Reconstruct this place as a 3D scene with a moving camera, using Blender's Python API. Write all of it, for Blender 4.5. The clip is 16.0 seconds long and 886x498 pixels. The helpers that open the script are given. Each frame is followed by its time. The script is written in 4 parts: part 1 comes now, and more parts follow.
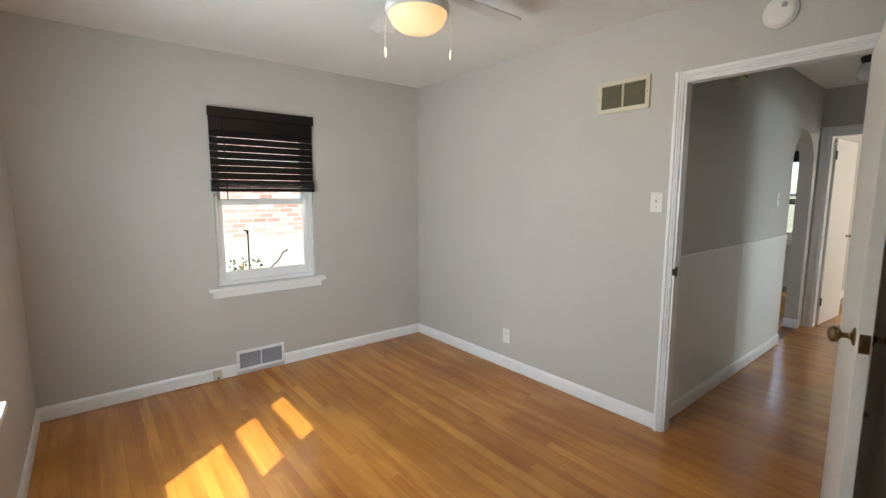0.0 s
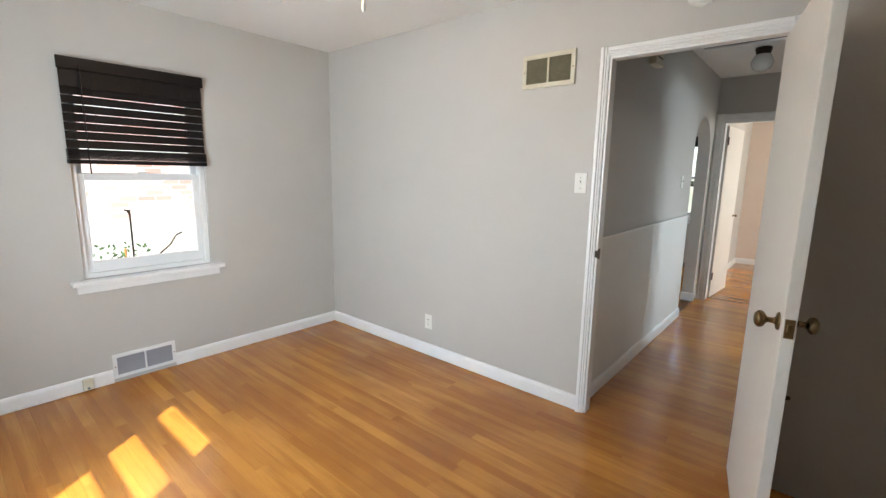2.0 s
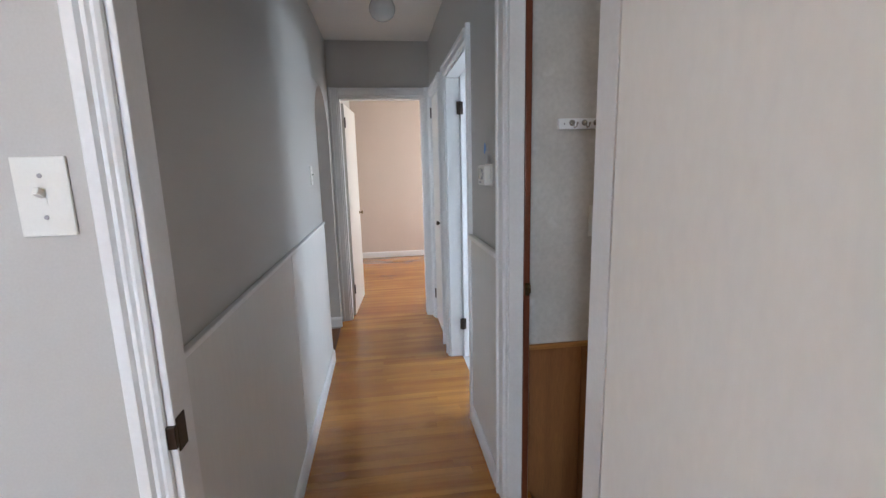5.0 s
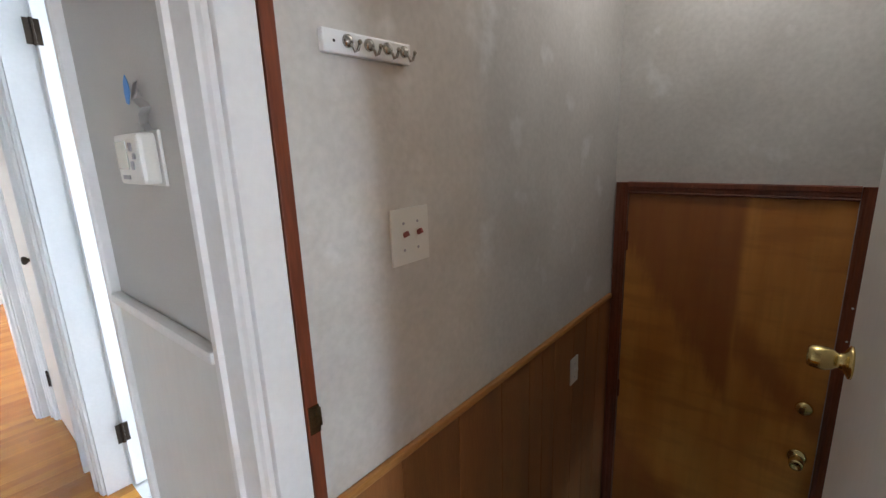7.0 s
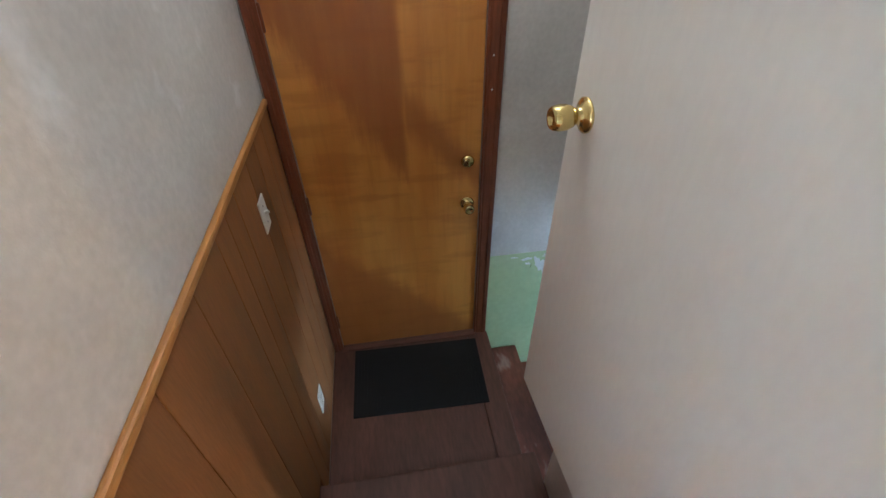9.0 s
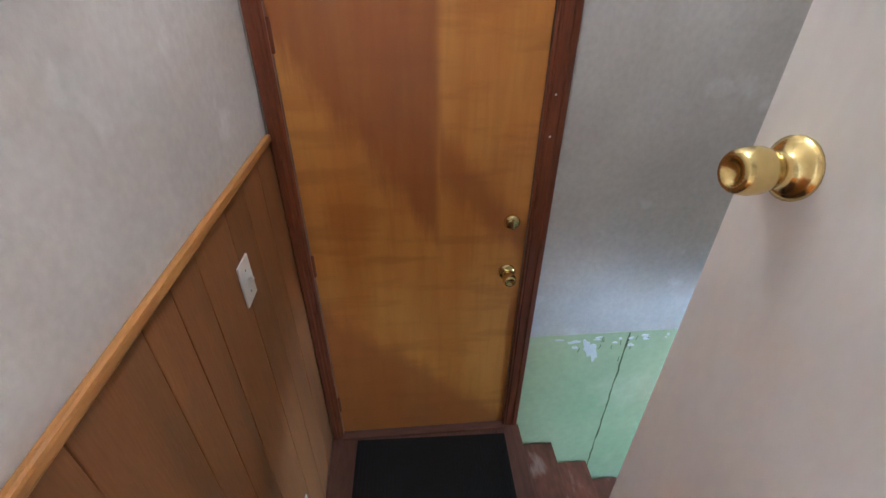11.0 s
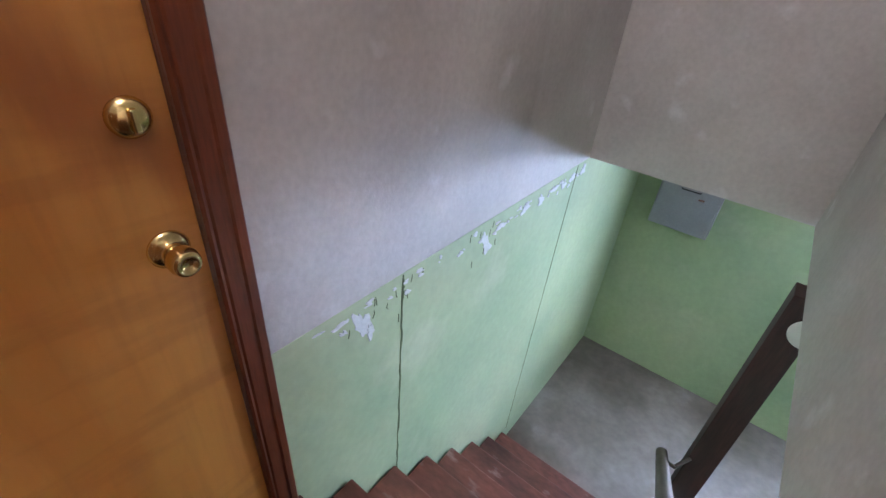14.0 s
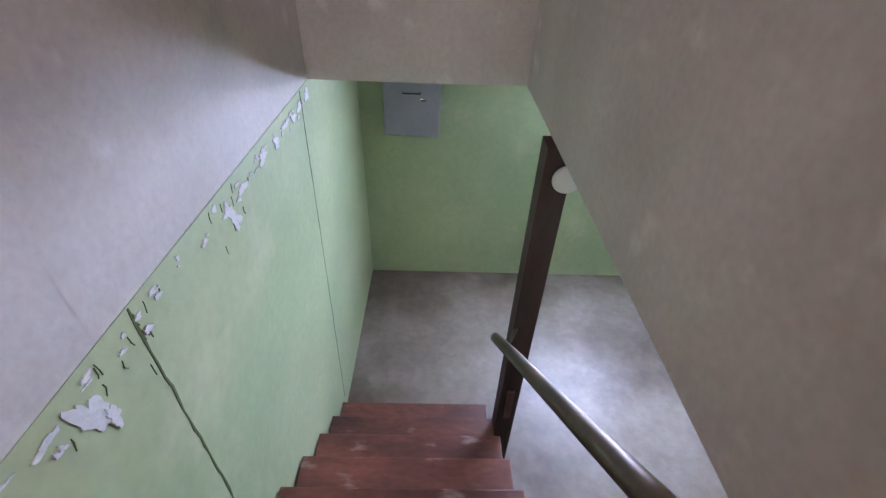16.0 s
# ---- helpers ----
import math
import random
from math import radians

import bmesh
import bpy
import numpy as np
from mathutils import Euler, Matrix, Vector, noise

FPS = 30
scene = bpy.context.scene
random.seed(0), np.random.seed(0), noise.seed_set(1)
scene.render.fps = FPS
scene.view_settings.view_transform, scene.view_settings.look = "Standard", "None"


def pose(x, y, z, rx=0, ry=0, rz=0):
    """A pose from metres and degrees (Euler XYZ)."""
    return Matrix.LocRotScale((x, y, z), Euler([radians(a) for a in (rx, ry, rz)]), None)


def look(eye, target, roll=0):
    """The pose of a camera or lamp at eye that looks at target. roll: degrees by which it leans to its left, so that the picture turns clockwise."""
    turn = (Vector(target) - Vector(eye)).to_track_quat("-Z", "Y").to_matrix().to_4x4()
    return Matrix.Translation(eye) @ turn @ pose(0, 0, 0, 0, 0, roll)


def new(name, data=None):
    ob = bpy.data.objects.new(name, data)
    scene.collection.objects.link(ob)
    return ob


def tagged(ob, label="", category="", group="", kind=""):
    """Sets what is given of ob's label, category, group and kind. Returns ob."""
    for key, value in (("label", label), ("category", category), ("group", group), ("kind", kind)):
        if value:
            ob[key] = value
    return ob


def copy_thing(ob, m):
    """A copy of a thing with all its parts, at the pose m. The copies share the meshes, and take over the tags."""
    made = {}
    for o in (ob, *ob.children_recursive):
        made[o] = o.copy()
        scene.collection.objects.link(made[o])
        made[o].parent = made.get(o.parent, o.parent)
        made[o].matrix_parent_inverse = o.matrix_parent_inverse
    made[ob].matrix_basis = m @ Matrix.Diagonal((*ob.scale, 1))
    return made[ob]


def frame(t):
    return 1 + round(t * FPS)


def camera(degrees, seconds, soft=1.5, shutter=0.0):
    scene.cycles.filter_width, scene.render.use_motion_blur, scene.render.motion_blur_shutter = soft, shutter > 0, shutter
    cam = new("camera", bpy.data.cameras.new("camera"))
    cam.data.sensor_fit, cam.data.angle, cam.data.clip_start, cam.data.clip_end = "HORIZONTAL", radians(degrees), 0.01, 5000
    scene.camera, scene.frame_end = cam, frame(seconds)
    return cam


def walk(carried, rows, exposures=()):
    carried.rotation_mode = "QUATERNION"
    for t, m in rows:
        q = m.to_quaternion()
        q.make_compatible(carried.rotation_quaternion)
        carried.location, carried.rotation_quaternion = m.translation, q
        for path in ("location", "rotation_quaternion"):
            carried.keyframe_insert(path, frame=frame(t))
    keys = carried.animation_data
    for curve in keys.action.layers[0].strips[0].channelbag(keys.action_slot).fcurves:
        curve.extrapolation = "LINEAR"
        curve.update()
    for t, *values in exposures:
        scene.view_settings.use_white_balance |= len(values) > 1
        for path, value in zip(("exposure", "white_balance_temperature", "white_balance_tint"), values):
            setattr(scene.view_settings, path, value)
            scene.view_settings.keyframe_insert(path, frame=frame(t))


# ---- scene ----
cam = camera(90.2, 16.0, soft=1.4)
PATH = [
    (0, (3.633, -2.623, 1.432), (2.092, -1.373, 1.184), 0.1),
    (0.5, (3.74, -2.672, 1.428), (2.301, -1.311, 1.144), 1.3),
    (1, (3.768, -2.698, 1.421), (2.364, -1.305, 1.128), 1.7),
    (1.5, (3.668, -2.618, 1.414), (2.266, -1.225, 1.107), 1.6),
    (2, (3.462, -2.464, 1.427), (2.184, -0.963, 1.088), 1.0),
    (2.5, (3.333, -2.21, 1.414), (2.347, -0.512, 1.037), 0.1),
    (3, (3.196, -1.95, 1.42), (2.451, -0.129, 1.06), -0.3),
    (3.5, (3.013, -1.695, 1.417), (2.514, 0.21, 1.066), -0.8),
    (6, (2.871, -0.122, 1.403), (3.801, 1.606, 1.017), -1.7),
    (6.5, (2.963, 0.09, 1.384), (4.236, 1.575, 0.963), -2.0),
    (7, (3.059, 0.27, 1.378), (4.55, 1.526, 0.93), -2.1),
    (7.5, (3.172, 0.404, 1.366), (4.957, 1.147, 0.855), -2.4),
    (8, (3.281, 0.438, 1.33), (5.059, 0.803, 0.49), -3.5),
    (8.5, (3.363, 0.485, 1.294), (4.956, 0.561, 0.088), -2.9),
    (9, (3.445, 0.543, 1.272), (4.963, 0.329, -0.013), -1.1),
    (9.5, (3.527, 0.552, 1.25), (5.078, 0.273, 0.018), -1.5),
    (10, (3.656, 0.537, 1.232), (5.27, 0.359, 0.065), -1.3),
    (10.2, (3.692, 0.537, 1.2), (5.329, 0.4, 0.059), -1.1),
    (12.3, (4.038, 0.596, 0.928), (5.735, 0.344, -0.1), 3.6),
    (12.5, (4.1, 0.576, 0.877), (5.795, 0.273, -0.14), 3.5),
    (13, (4.244, 0.518, 0.811), (5.833, -0.125, -0.219), 4.9),
    (13.5, (4.302, 0.482, 0.658), (5.645, -0.603, -0.352), 5.4),
    (14, (4.404, 0.407, 0.555), (5.383, -0.956, -0.533), 5.3),
    (14.5, (4.456, 0.36, 0.511), (5.134, -1.206, -0.533), 4.4),
    (15, (4.532, 0.357, 0.429), (4.806, -1.345, -0.585), 1.0),
    (15.5, (4.534, 0.286, 0.398), (4.598, -1.399, -0.676), 0.5),
    (16, (4.536, 0.209, 0.382), (4.491, -1.379, -0.833), 2.4),
]
EXPOSURES = [(0.0, 1.12, 6450, 3), (0.5, 1.28, 6450, 3), (1.5, 1.46, 6350, 3), (2.5, 1.58, 6050, 4), (3.0, 1.62, 5850, 5), (3.5, 1.4, 5750, 6), (6.0, 1.55, 5800, 8), (6.5, 1.8, 5700, 8), (7.0, 2.22, 5950, 8), (7.5, 2.8, 6050, 8), (8.0, 3.15, 5800, 6), (8.5, 3.47, 5550, 5), (10.0, 3.8, 5500, 8), (12.5, 4.25, 5400, 18), (13.0, 4.27, 5250, 20), (13.5, 4.2, 5350, 23), (14.0, 4.08, 5800, 26), (14.5, 4.08, 5850, 29), (15.5, 3.9, 6200, 34), (16.0, 3.87, 6200, 34)]
walk(cam, [(t, look(eye, target, roll)) for t, eye, target, roll in PATH], EXPOSURES)

# ---- world, sun and window light ----
SUN_TO = Vector((0.59 * math.cos(radians(50)), -0.81 * math.cos(radians(50)), math.sin(radians(50))))
world = bpy.data.worlds.new("sky")
scene.world = world
world.use_nodes = True
wn = world.node_tree.nodes
sky = wn.new("ShaderNodeTexSky")
sky.sky_type, sky.sun_disc = "NISHITA", False
sky.sun_elevation, sky.sun_rotation = radians(50), radians(143.9)
world.node_tree.links.new(sky.outputs[0], wn["Background"].inputs[0])
wn["Background"].inputs[1].default_value = 0.12
sun = new("sun", bpy.data.lights.new("sun", "SUN"))
sun.data.energy, sun.data.angle, sun.data.color = 5.0, radians(0.5), (1.0, 0.93, 0.82)
sun.matrix_world = look((0, 0, 20), Vector((0, 0, 20)) - SUN_TO)


def window_light(eye, way, w, h, power, colour):
    lamp = new("window_light", bpy.data.lights.new("window_light", "AREA"))
    lamp.data.shape, lamp.data.size, lamp.data.size_y = "RECTANGLE", w, h
    lamp.data.energy, lamp.data.color = power, colour
    lamp.matrix_world = look(eye, Vector(eye) + Vector(way))
    return lamp


DAY = (0.82, 0.91, 1.0)
window_light((1.915, -3.13, 1.36), (-0.8, 1, -0.12), 0.66, 1.2, 24, DAY)
window_light((2.95, -3.08, -0.62), (0, 1, -0.35), 0.9, 0.42, 10.5, (0.60, 0.77, 1.0))
# Bathroom daylight, its lamp widened to blur the edge on the hall wall.
window_light((5.28, 1.95, 1.5), (-1, 0, -1.1), 1.0, 0.9, 15, DAY)
window_light((5.0, 4.9, 1.4), (-1, 0, -0.1), 0.9, 1.2, 17, (1.0, 0.95, 0.88))
window_light((1.65, 6.7, 2.55), (0, -1, -0.55), 1.2, 0.8, 45, DAY)
# Added daylight with no known window, to brighten the archway's side.
window_light((-1.68, 1.5, 1.45), (1, 0.22, -0.2), 0.9, 1.1, 14, DAY)


# ---- materials ----
def mat(name, colour, rough=0.6, metal=0.0, vary=0.12, scale=3.0, fine=60.0, bump=0.15, stretch=(1, 1, 1), dark=None, per_object=0.0, spec=0.5, coat=0.0, blotch=None):
    """A paint, wood or metal: base colour with broad stains, fine grain and relief at real size."""
    m = bpy.data.materials.new(name)
    m.use_nodes = True
    t, ns = m.node_tree, m.node_tree.nodes
    b = ns["Principled BSDF"]
    b.inputs["Roughness"].default_value, b.inputs["Metallic"].default_value = rough, metal
    b.inputs["Specular IOR Level"].default_value = spec
    b.inputs["Coat Weight"].default_value, b.inputs["Coat Roughness"].default_value = coat, 0.25
    co = ns.new("ShaderNodeTexCoord")
    mp = ns.new("ShaderNodeMapping")
    mp.inputs["Scale"].default_value = stretch
    t.links.new(co.outputs["Object"], mp.inputs["Vector"])
    info = ns.new("ShaderNodeObjectInfo")
    if per_object:
        shift = ns.new("ShaderNodeVectorMath")
        shift.operation = "MULTIPLY_ADD"
        comb = ns.new("ShaderNodeCombineXYZ")
        for s in comb.inputs:
            t.links.new(info.outputs["Random"], s)
        shift.inputs[1].default_value = (37, 23, 41)
        t.links.new(comb.outputs[0], shift.inputs[0])
        t.links.new(mp.outputs[0], shift.inputs[2])
        vec = shift.outputs[0]
    else:
        vec = mp.outputs[0]
    broad, grain = ns.new("ShaderNodeTexNoise"), ns.new("ShaderNodeTexNoise")
    broad.inputs["Scale"].default_value, broad.inputs["Detail"].default_value = scale, 4
    grain.inputs["Scale"].default_value, grain.inputs["Detail"].default_value = fine, 3
    t.links.new(vec, broad.inputs["Vector"])
    t.links.new(vec, grain.inputs["Vector"])
    dk = dark if dark else tuple(c * (1 - 2.2 * vary) for c in colour)
    mix = ns.new("ShaderNodeMix")
    mix.data_type = "RGBA"
    ramp = ns.new("ShaderNodeMapRange")
    ramp.inputs["From Min"].default_value, ramp.inputs["From Max"].default_value = 0.32, 0.68
    t.links.new(broad.outputs["Fac"], ramp.inputs["Value"])
    t.links.new(ramp.outputs[0], mix.inputs["Factor"])
    mix.inputs["A"].default_value, mix.inputs["B"].default_value = (*dk, 1), (*colour, 1)
    hsv = ns.new("ShaderNodeHueSaturation")
    val = ns.new("ShaderNodeMapRange")
    val.inputs["To Min"].default_value, val.inputs["To Max"].default_value = 1 - vary, 1 + vary
    val.inputs["From Min"].default_value, val.inputs["From Max"].default_value = 0.3, 0.7
    t.links.new(grain.outputs["Fac"], val.inputs["Value"])
    out = val.outputs[0]
    if per_object:
        pv = ns.new("ShaderNodeMapRange")
        pv.inputs["To Min"].default_value, pv.inputs["To Max"].default_value = 1 - per_object, 1 + per_object
        t.links.new(info.outputs["Random"], pv.inputs["Value"])
        mul = ns.new("ShaderNodeMath")
        mul.operation = "MULTIPLY"
        t.links.new(out, mul.inputs[0])
        t.links.new(pv.outputs[0], mul.inputs[1])
        out = mul.outputs[0]
    t.links.new(out, hsv.inputs["Value"])
    shown = mix.outputs["Result"]
    if blotch:
        spots, over, edge = ns.new("ShaderNodeTexNoise"), ns.new("ShaderNodeMix"), ns.new("ShaderNodeMapRange")
        spots.inputs["Scale"].default_value, spots.inputs["Detail"].default_value = blotch[1], 5
        edge.inputs["From Min"].default_value, edge.inputs["From Max"].default_value, edge.inputs["To Max"].default_value = 0.62, 0.74, blotch[2]
        over.data_type = "RGBA"
        over.inputs["B"].default_value = (*blotch[0], 1)
        t.links.new(vec, spots.inputs["Vector"])
        t.links.new(spots.outputs["Fac"], edge.inputs["Value"])
        t.links.new(edge.outputs[0], over.inputs["Factor"])
        t.links.new(shown, over.inputs["A"])
        shown = over.outputs["Result"]
    t.links.new(shown, hsv.inputs["Color"])
    t.links.new(hsv.outputs[0], b.inputs["Base Color"])
    rr = ns.new("ShaderNodeMapRange")
    rr.inputs["To Min"].default_value, rr.inputs["To Max"].default_value = max(rough - 0.1, 0.03), min(rough + 0.1, 1)
    t.links.new(broad.outputs["Fac"], rr.inputs["Value"])
    t.links.new(rr.outputs[0], b.inputs["Roughness"])
    if bump:
        bp = ns.new("ShaderNodeBump")
        bp.inputs["Strength"].default_value, bp.inputs["Distance"].default_value = bump, 0.004
        t.links.new(grain.outputs["Fac"], bp.inputs["Height"])
        t.links.new(bp.outputs[0], b.inputs["Normal"])
    return m


def plain(name, colour, rough=0.4, metal=0.0, emit=0.0, emit_colour=(1, 1, 1)):
    m = bpy.data.materials.new(name)
    m.use_nodes = True
    b = m.node_tree.nodes["Principled BSDF"]
    b.inputs["Base Color"].default_value = (*colour, 1)
    b.inputs["Roughness"].default_value, b.inputs["Metallic"].default_value = rough, metal
    if emit:
        b.inputs["Emission Color"].default_value, b.inputs["Emission Strength"].default_value = (*emit_colour, 1), emit
    return m


WALL = mat("grey_wall_paint", (0.505, 0.487, 0.462), 0.55, vary=0.025, scale=1.2, fine=220, bump=0.05)
WALL_WARM = mat("beige_wall_paint", (0.62, 0.52, 0.45), 0.6, vary=0.025, scale=1.2, fine=220, bump=0.05)
CEIL = mat("ceiling_paint", (0.80, 0.785, 0.76), 0.8, vary=0.02, scale=1.5, fine=160, bump=0.12)
PLASTER = mat("stair_plaster", (0.62, 0.59, 0.555), 0.62, vary=0.055, scale=2.6, fine=60, bump=0.2, dark=(0.50, 0.47, 0.435), blotch=((0.76, 0.75, 0.74), 7.0, 0.6))
TRIM = mat("white_trim_paint", (0.80, 0.80, 0.80), 0.35, vary=0.02, scale=5, fine=90, bump=0.02)
DOOR_WHITE = mat("white_door_paint", (0.76, 0.735, 0.69), 0.4, vary=0.02, scale=2, fine=70, bump=0.025, stretch=(1, 1, 0.3))
PANEL_WHITE = mat("white_panel_paint", (0.70, 0.70, 0.68), 0.42, vary=0.02, scale=3, fine=60, bump=0.025, stretch=(1, 1, 0.2))


def calc(t, op, a, b=None, c=None):
    n = t.nodes.new("ShaderNodeMath")
    n.operation = op
    for k, v in enumerate((a, b, c)):
        if v is None:
            continue
        if isinstance(v, (int, float)):
            n.inputs[k].default_value = v
        else:
            t.links.new(v, n.inputs[k])
    return n.outputs[0]


def soft_step(t, value, lo, hi):
    n = t.nodes.new("ShaderNodeMapRange")
    n.interpolation_type = "SMOOTHSTEP"
    n.inputs["From Min"].default_value, n.inputs["From Max"].default_value = lo, hi
    t.links.new(value, n.inputs["Value"])
    return n.outputs[0]


def blend(t, fac, a, b):
    n = t.nodes.new("ShaderNodeMix")
    n.data_type = "RGBA"
    for key, v in (("Factor", fac), ("A", a), ("B", b)):
        if isinstance(v, tuple):
            n.inputs[key].default_value = (*v, 1)
        else:
            t.links.new(v, n.inputs[key])
    return n.outputs["Result"]


def noise(t, vector, size, detail=3.0, rough=0.5):
    n = t.nodes.new("ShaderNodeTexNoise")
    n.inputs["Scale"].default_value, n.inputs["Detail"].default_value, n.inputs["Roughness"].default_value = size, detail, rough
    t.links.new(vector, n.inputs["Vector"])
    return n.outputs["Fac"]


def mapped(t, vector, scale, turn=(0, 0, 0)):
    n = t.nodes.new("ShaderNodeMapping")
    n.inputs["Scale"].default_value, n.inputs["Rotation"].default_value = scale, turn
    t.links.new(vector, n.inputs["Vector"])
    return n.outputs[0]


def oak_material():
    """Varnished oak strips: a tone for each board, long soft figure, fine pores, scuffs in the varnish."""
    m = bpy.data.materials.new("oak_floor")
    m.use_nodes = True
    t, ns = m.node_tree, m.node_tree.nodes
    b = ns["Principled BSDF"]
    where = ns.new("ShaderNodeNewGeometry").outputs["Position"]
    co = ns.new("ShaderNodeTexCoord").outputs["Object"]
    rnd = ns.new("ShaderNodeObjectInfo").outputs["Random"]
    comb = ns.new("ShaderNodeCombineXYZ")
    t.links.new(calc(t, "MULTIPLY", rnd, 61.0), comb.inputs["X"])
    t.links.new(calc(t, "MULTIPLY", rnd, 29.0), comb.inputs["Z"])
    add = ns.new("ShaderNodeVectorMath")
    t.links.new(co, add.inputs[0])
    t.links.new(comb.outputs[0], add.inputs[1])
    figure = noise(t, mapped(t, add.outputs[0], (1.1, 15, 1)), 1.0, 3.0)
    pores = noise(t, mapped(t, add.outputs[0], (9, 260, 1)), 1.0, 2.0)
    worn = noise(t, mapped(t, where, (1.0, 1.6, 1.0)), 1.3, 3.0)
    tone = blend(t, rnd, (0.41, 0.162, 0.024), (0.57, 0.255, 0.042))
    tone = blend(t, calc(t, "MULTIPLY", soft_step(t, figure, 0.42, 0.68), 0.50), tone, (0.27, 0.088, 0.013))
    tone = blend(t, calc(t, "MULTIPLY", soft_step(t, pores, 0.54, 0.72), 0.24), tone, (0.20, 0.065, 0.010))
    tone = blend(t, calc(t, "MULTIPLY", soft_step(t, worn, 0.42, 0.66), 0.40), tone, (0.24, 0.072, 0.011))
    t.links.new(tone, b.inputs["Base Color"])
    b.inputs["Roughness"].default_value = 0.33
    t.links.new(calc(t, "MULTIPLY_ADD", noise(t, where, 2.1, 3.0), 0.12, 0.12), b.inputs["Roughness"])
    b.inputs["Coat Weight"].default_value, b.inputs["Coat Roughness"].default_value = 0.22, 0.22
    return m


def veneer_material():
    """Rotary-cut birch veneer: broad reddish flames that run down across the sheet, a dark diagonal band, a seam, faint
    grain; shadow painted over the figure at the foot.
    """
    m = bpy.data.materials.new("orange_birch_veneer")
    m.use_nodes = True
    t, ns = m.node_tree, m.node_tree.nodes
    b = ns["Principled BSDF"]
    co = ns.new("ShaderNodeTexCoord").outputs["Object"]
    sep = ns.new("ShaderNodeSeparateXYZ")
    t.links.new(co, sep.inputs[0])
    x, z = sep.outputs["X"], sep.outputs["Z"]
    wob = calc(t, "MULTIPLY_ADD", noise(t, mapped(t, co, (1, 1, 0.7)), 3.2, 8.0, 0.62), 0.52, -0.26)
    streak = noise(t, mapped(t, co, (3.0, 3.0, 0.55), (0, radians(38), 0)), 2.6, 4.0)
    feather = noise(t, mapped(t, co, (9.0, 9.0, 1.1), (0, radians(34), 0)), 2.2, 5.0, 0.6)
    ragged = calc(t, "ADD", calc(t, "MULTIPLY", wob, 0.45), calc(t, "MULTIPLY_ADD", feather, 0.30, -0.15))
    seam = soft_step(t, calc(t, "MULTIPLY_ADD", wob, 0.05, x), 0.435, 0.465)
    flame = calc(t, "MULTIPLY", soft_step(t, calc(t, "ADD", calc(t, "MULTIPLY_ADD", x, 1.40, z), ragged), 1.63, 1.78), calc(t, "SUBTRACT", 1.0, seam))
    band_at = calc(t, "ABSOLUTE", calc(t, "SUBTRACT", calc(t, "ADD", calc(t, "MULTIPLY_ADD", x, 0.95, z), calc(t, "MULTIPLY", ragged, 0.5)), 1.79))
    band = calc(t, "MULTIPLY", calc(t, "SUBTRACT", 1.0, soft_step(t, band_at, 0.02, 0.13)), seam)
    # Dark foot under a diagonal edge: cast shadow painted together with wavy wood figure.
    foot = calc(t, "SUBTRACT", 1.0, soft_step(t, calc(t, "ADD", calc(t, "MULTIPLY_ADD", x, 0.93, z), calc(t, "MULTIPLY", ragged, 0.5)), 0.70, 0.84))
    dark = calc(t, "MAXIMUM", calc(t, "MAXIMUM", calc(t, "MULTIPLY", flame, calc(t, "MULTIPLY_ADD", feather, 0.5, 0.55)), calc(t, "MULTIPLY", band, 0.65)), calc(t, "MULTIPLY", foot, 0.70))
    grain = noise(t, mapped(t, co, (26, 26, 1.4)), 2.0, 3.0)
    tone = blend(t, soft_step(t, streak, 0.34, 0.66), (0.60, 0.262, 0.050), (0.50, 0.188, 0.031))
    waves = noise(t, mapped(t, co, (1.6, 1.6, 8.0), (0, radians(-14), 0)), 1.7, 5.0)
    tone = blend(t, calc(t, "MULTIPLY", soft_step(t, waves, 0.48, 0.64), 0.34), tone, (0.30, 0.095, 0.018))
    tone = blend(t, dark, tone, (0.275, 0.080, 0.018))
    tone = blend(t, calc(t, "MULTIPLY", soft_step(t, grain, 0.45, 0.75), 0.15), tone, (0.25, 0.085, 0.018))
    t.links.new(tone, b.inputs["Base Color"])
    b.inputs["Roughness"].default_value = 0.40
    b.inputs["Coat Weight"].default_value, b.inputs["Coat Roughness"].default_value = 0.25, 0.28
    return m


OAK = oak_material()
GAP = mat("dark_floor_joint", (0.16, 0.065, 0.02), 0.7, vary=0.1)
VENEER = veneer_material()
MAHOGANY = mat("dark_mahogany_trim", (0.185, 0.046, 0.016), 0.35, vary=0.2, scale=6, fine=50, bump=0.08, stretch=(3, 3, 0.3), coat=0.2)
PANELLING = mat("brown_wood_panelling", (0.31, 0.128, 0.040), 0.5, vary=0.09, scale=2.6, fine=46, bump=0.08, stretch=(5, 5, 0.5), dark=(0.20, 0.084, 0.028), per_object=0.07)
PINE = mat("honey_pine_moulding", (0.46, 0.21, 0.055), 0.4, vary=0.1, scale=8, fine=50, bump=0.06, stretch=(0.4, 4, 4))
STAIR = mat("worn_brown_stair_paint", (0.20, 0.066, 0.042), 0.40, vary=0.2, scale=4, fine=30, bump=0.2, dark=(0.075, 0.027, 0.021), stretch=(0.7, 1.6, 1), per_object=0.22, blotch=((0.36, 0.28, 0.26), 8.0, 0.7))
LANDING = mat("worn_landing_boards", (0.14, 0.056, 0.036), 0.55, vary=0.18, scale=4, fine=30, bump=0.15, stretch=(0.5, 2, 1))
MAT_BLACK = mat("black_rubber_mat", (0.008, 0.008, 0.009), 0.95, vary=0.2, scale=10, fine=300, bump=0.5)
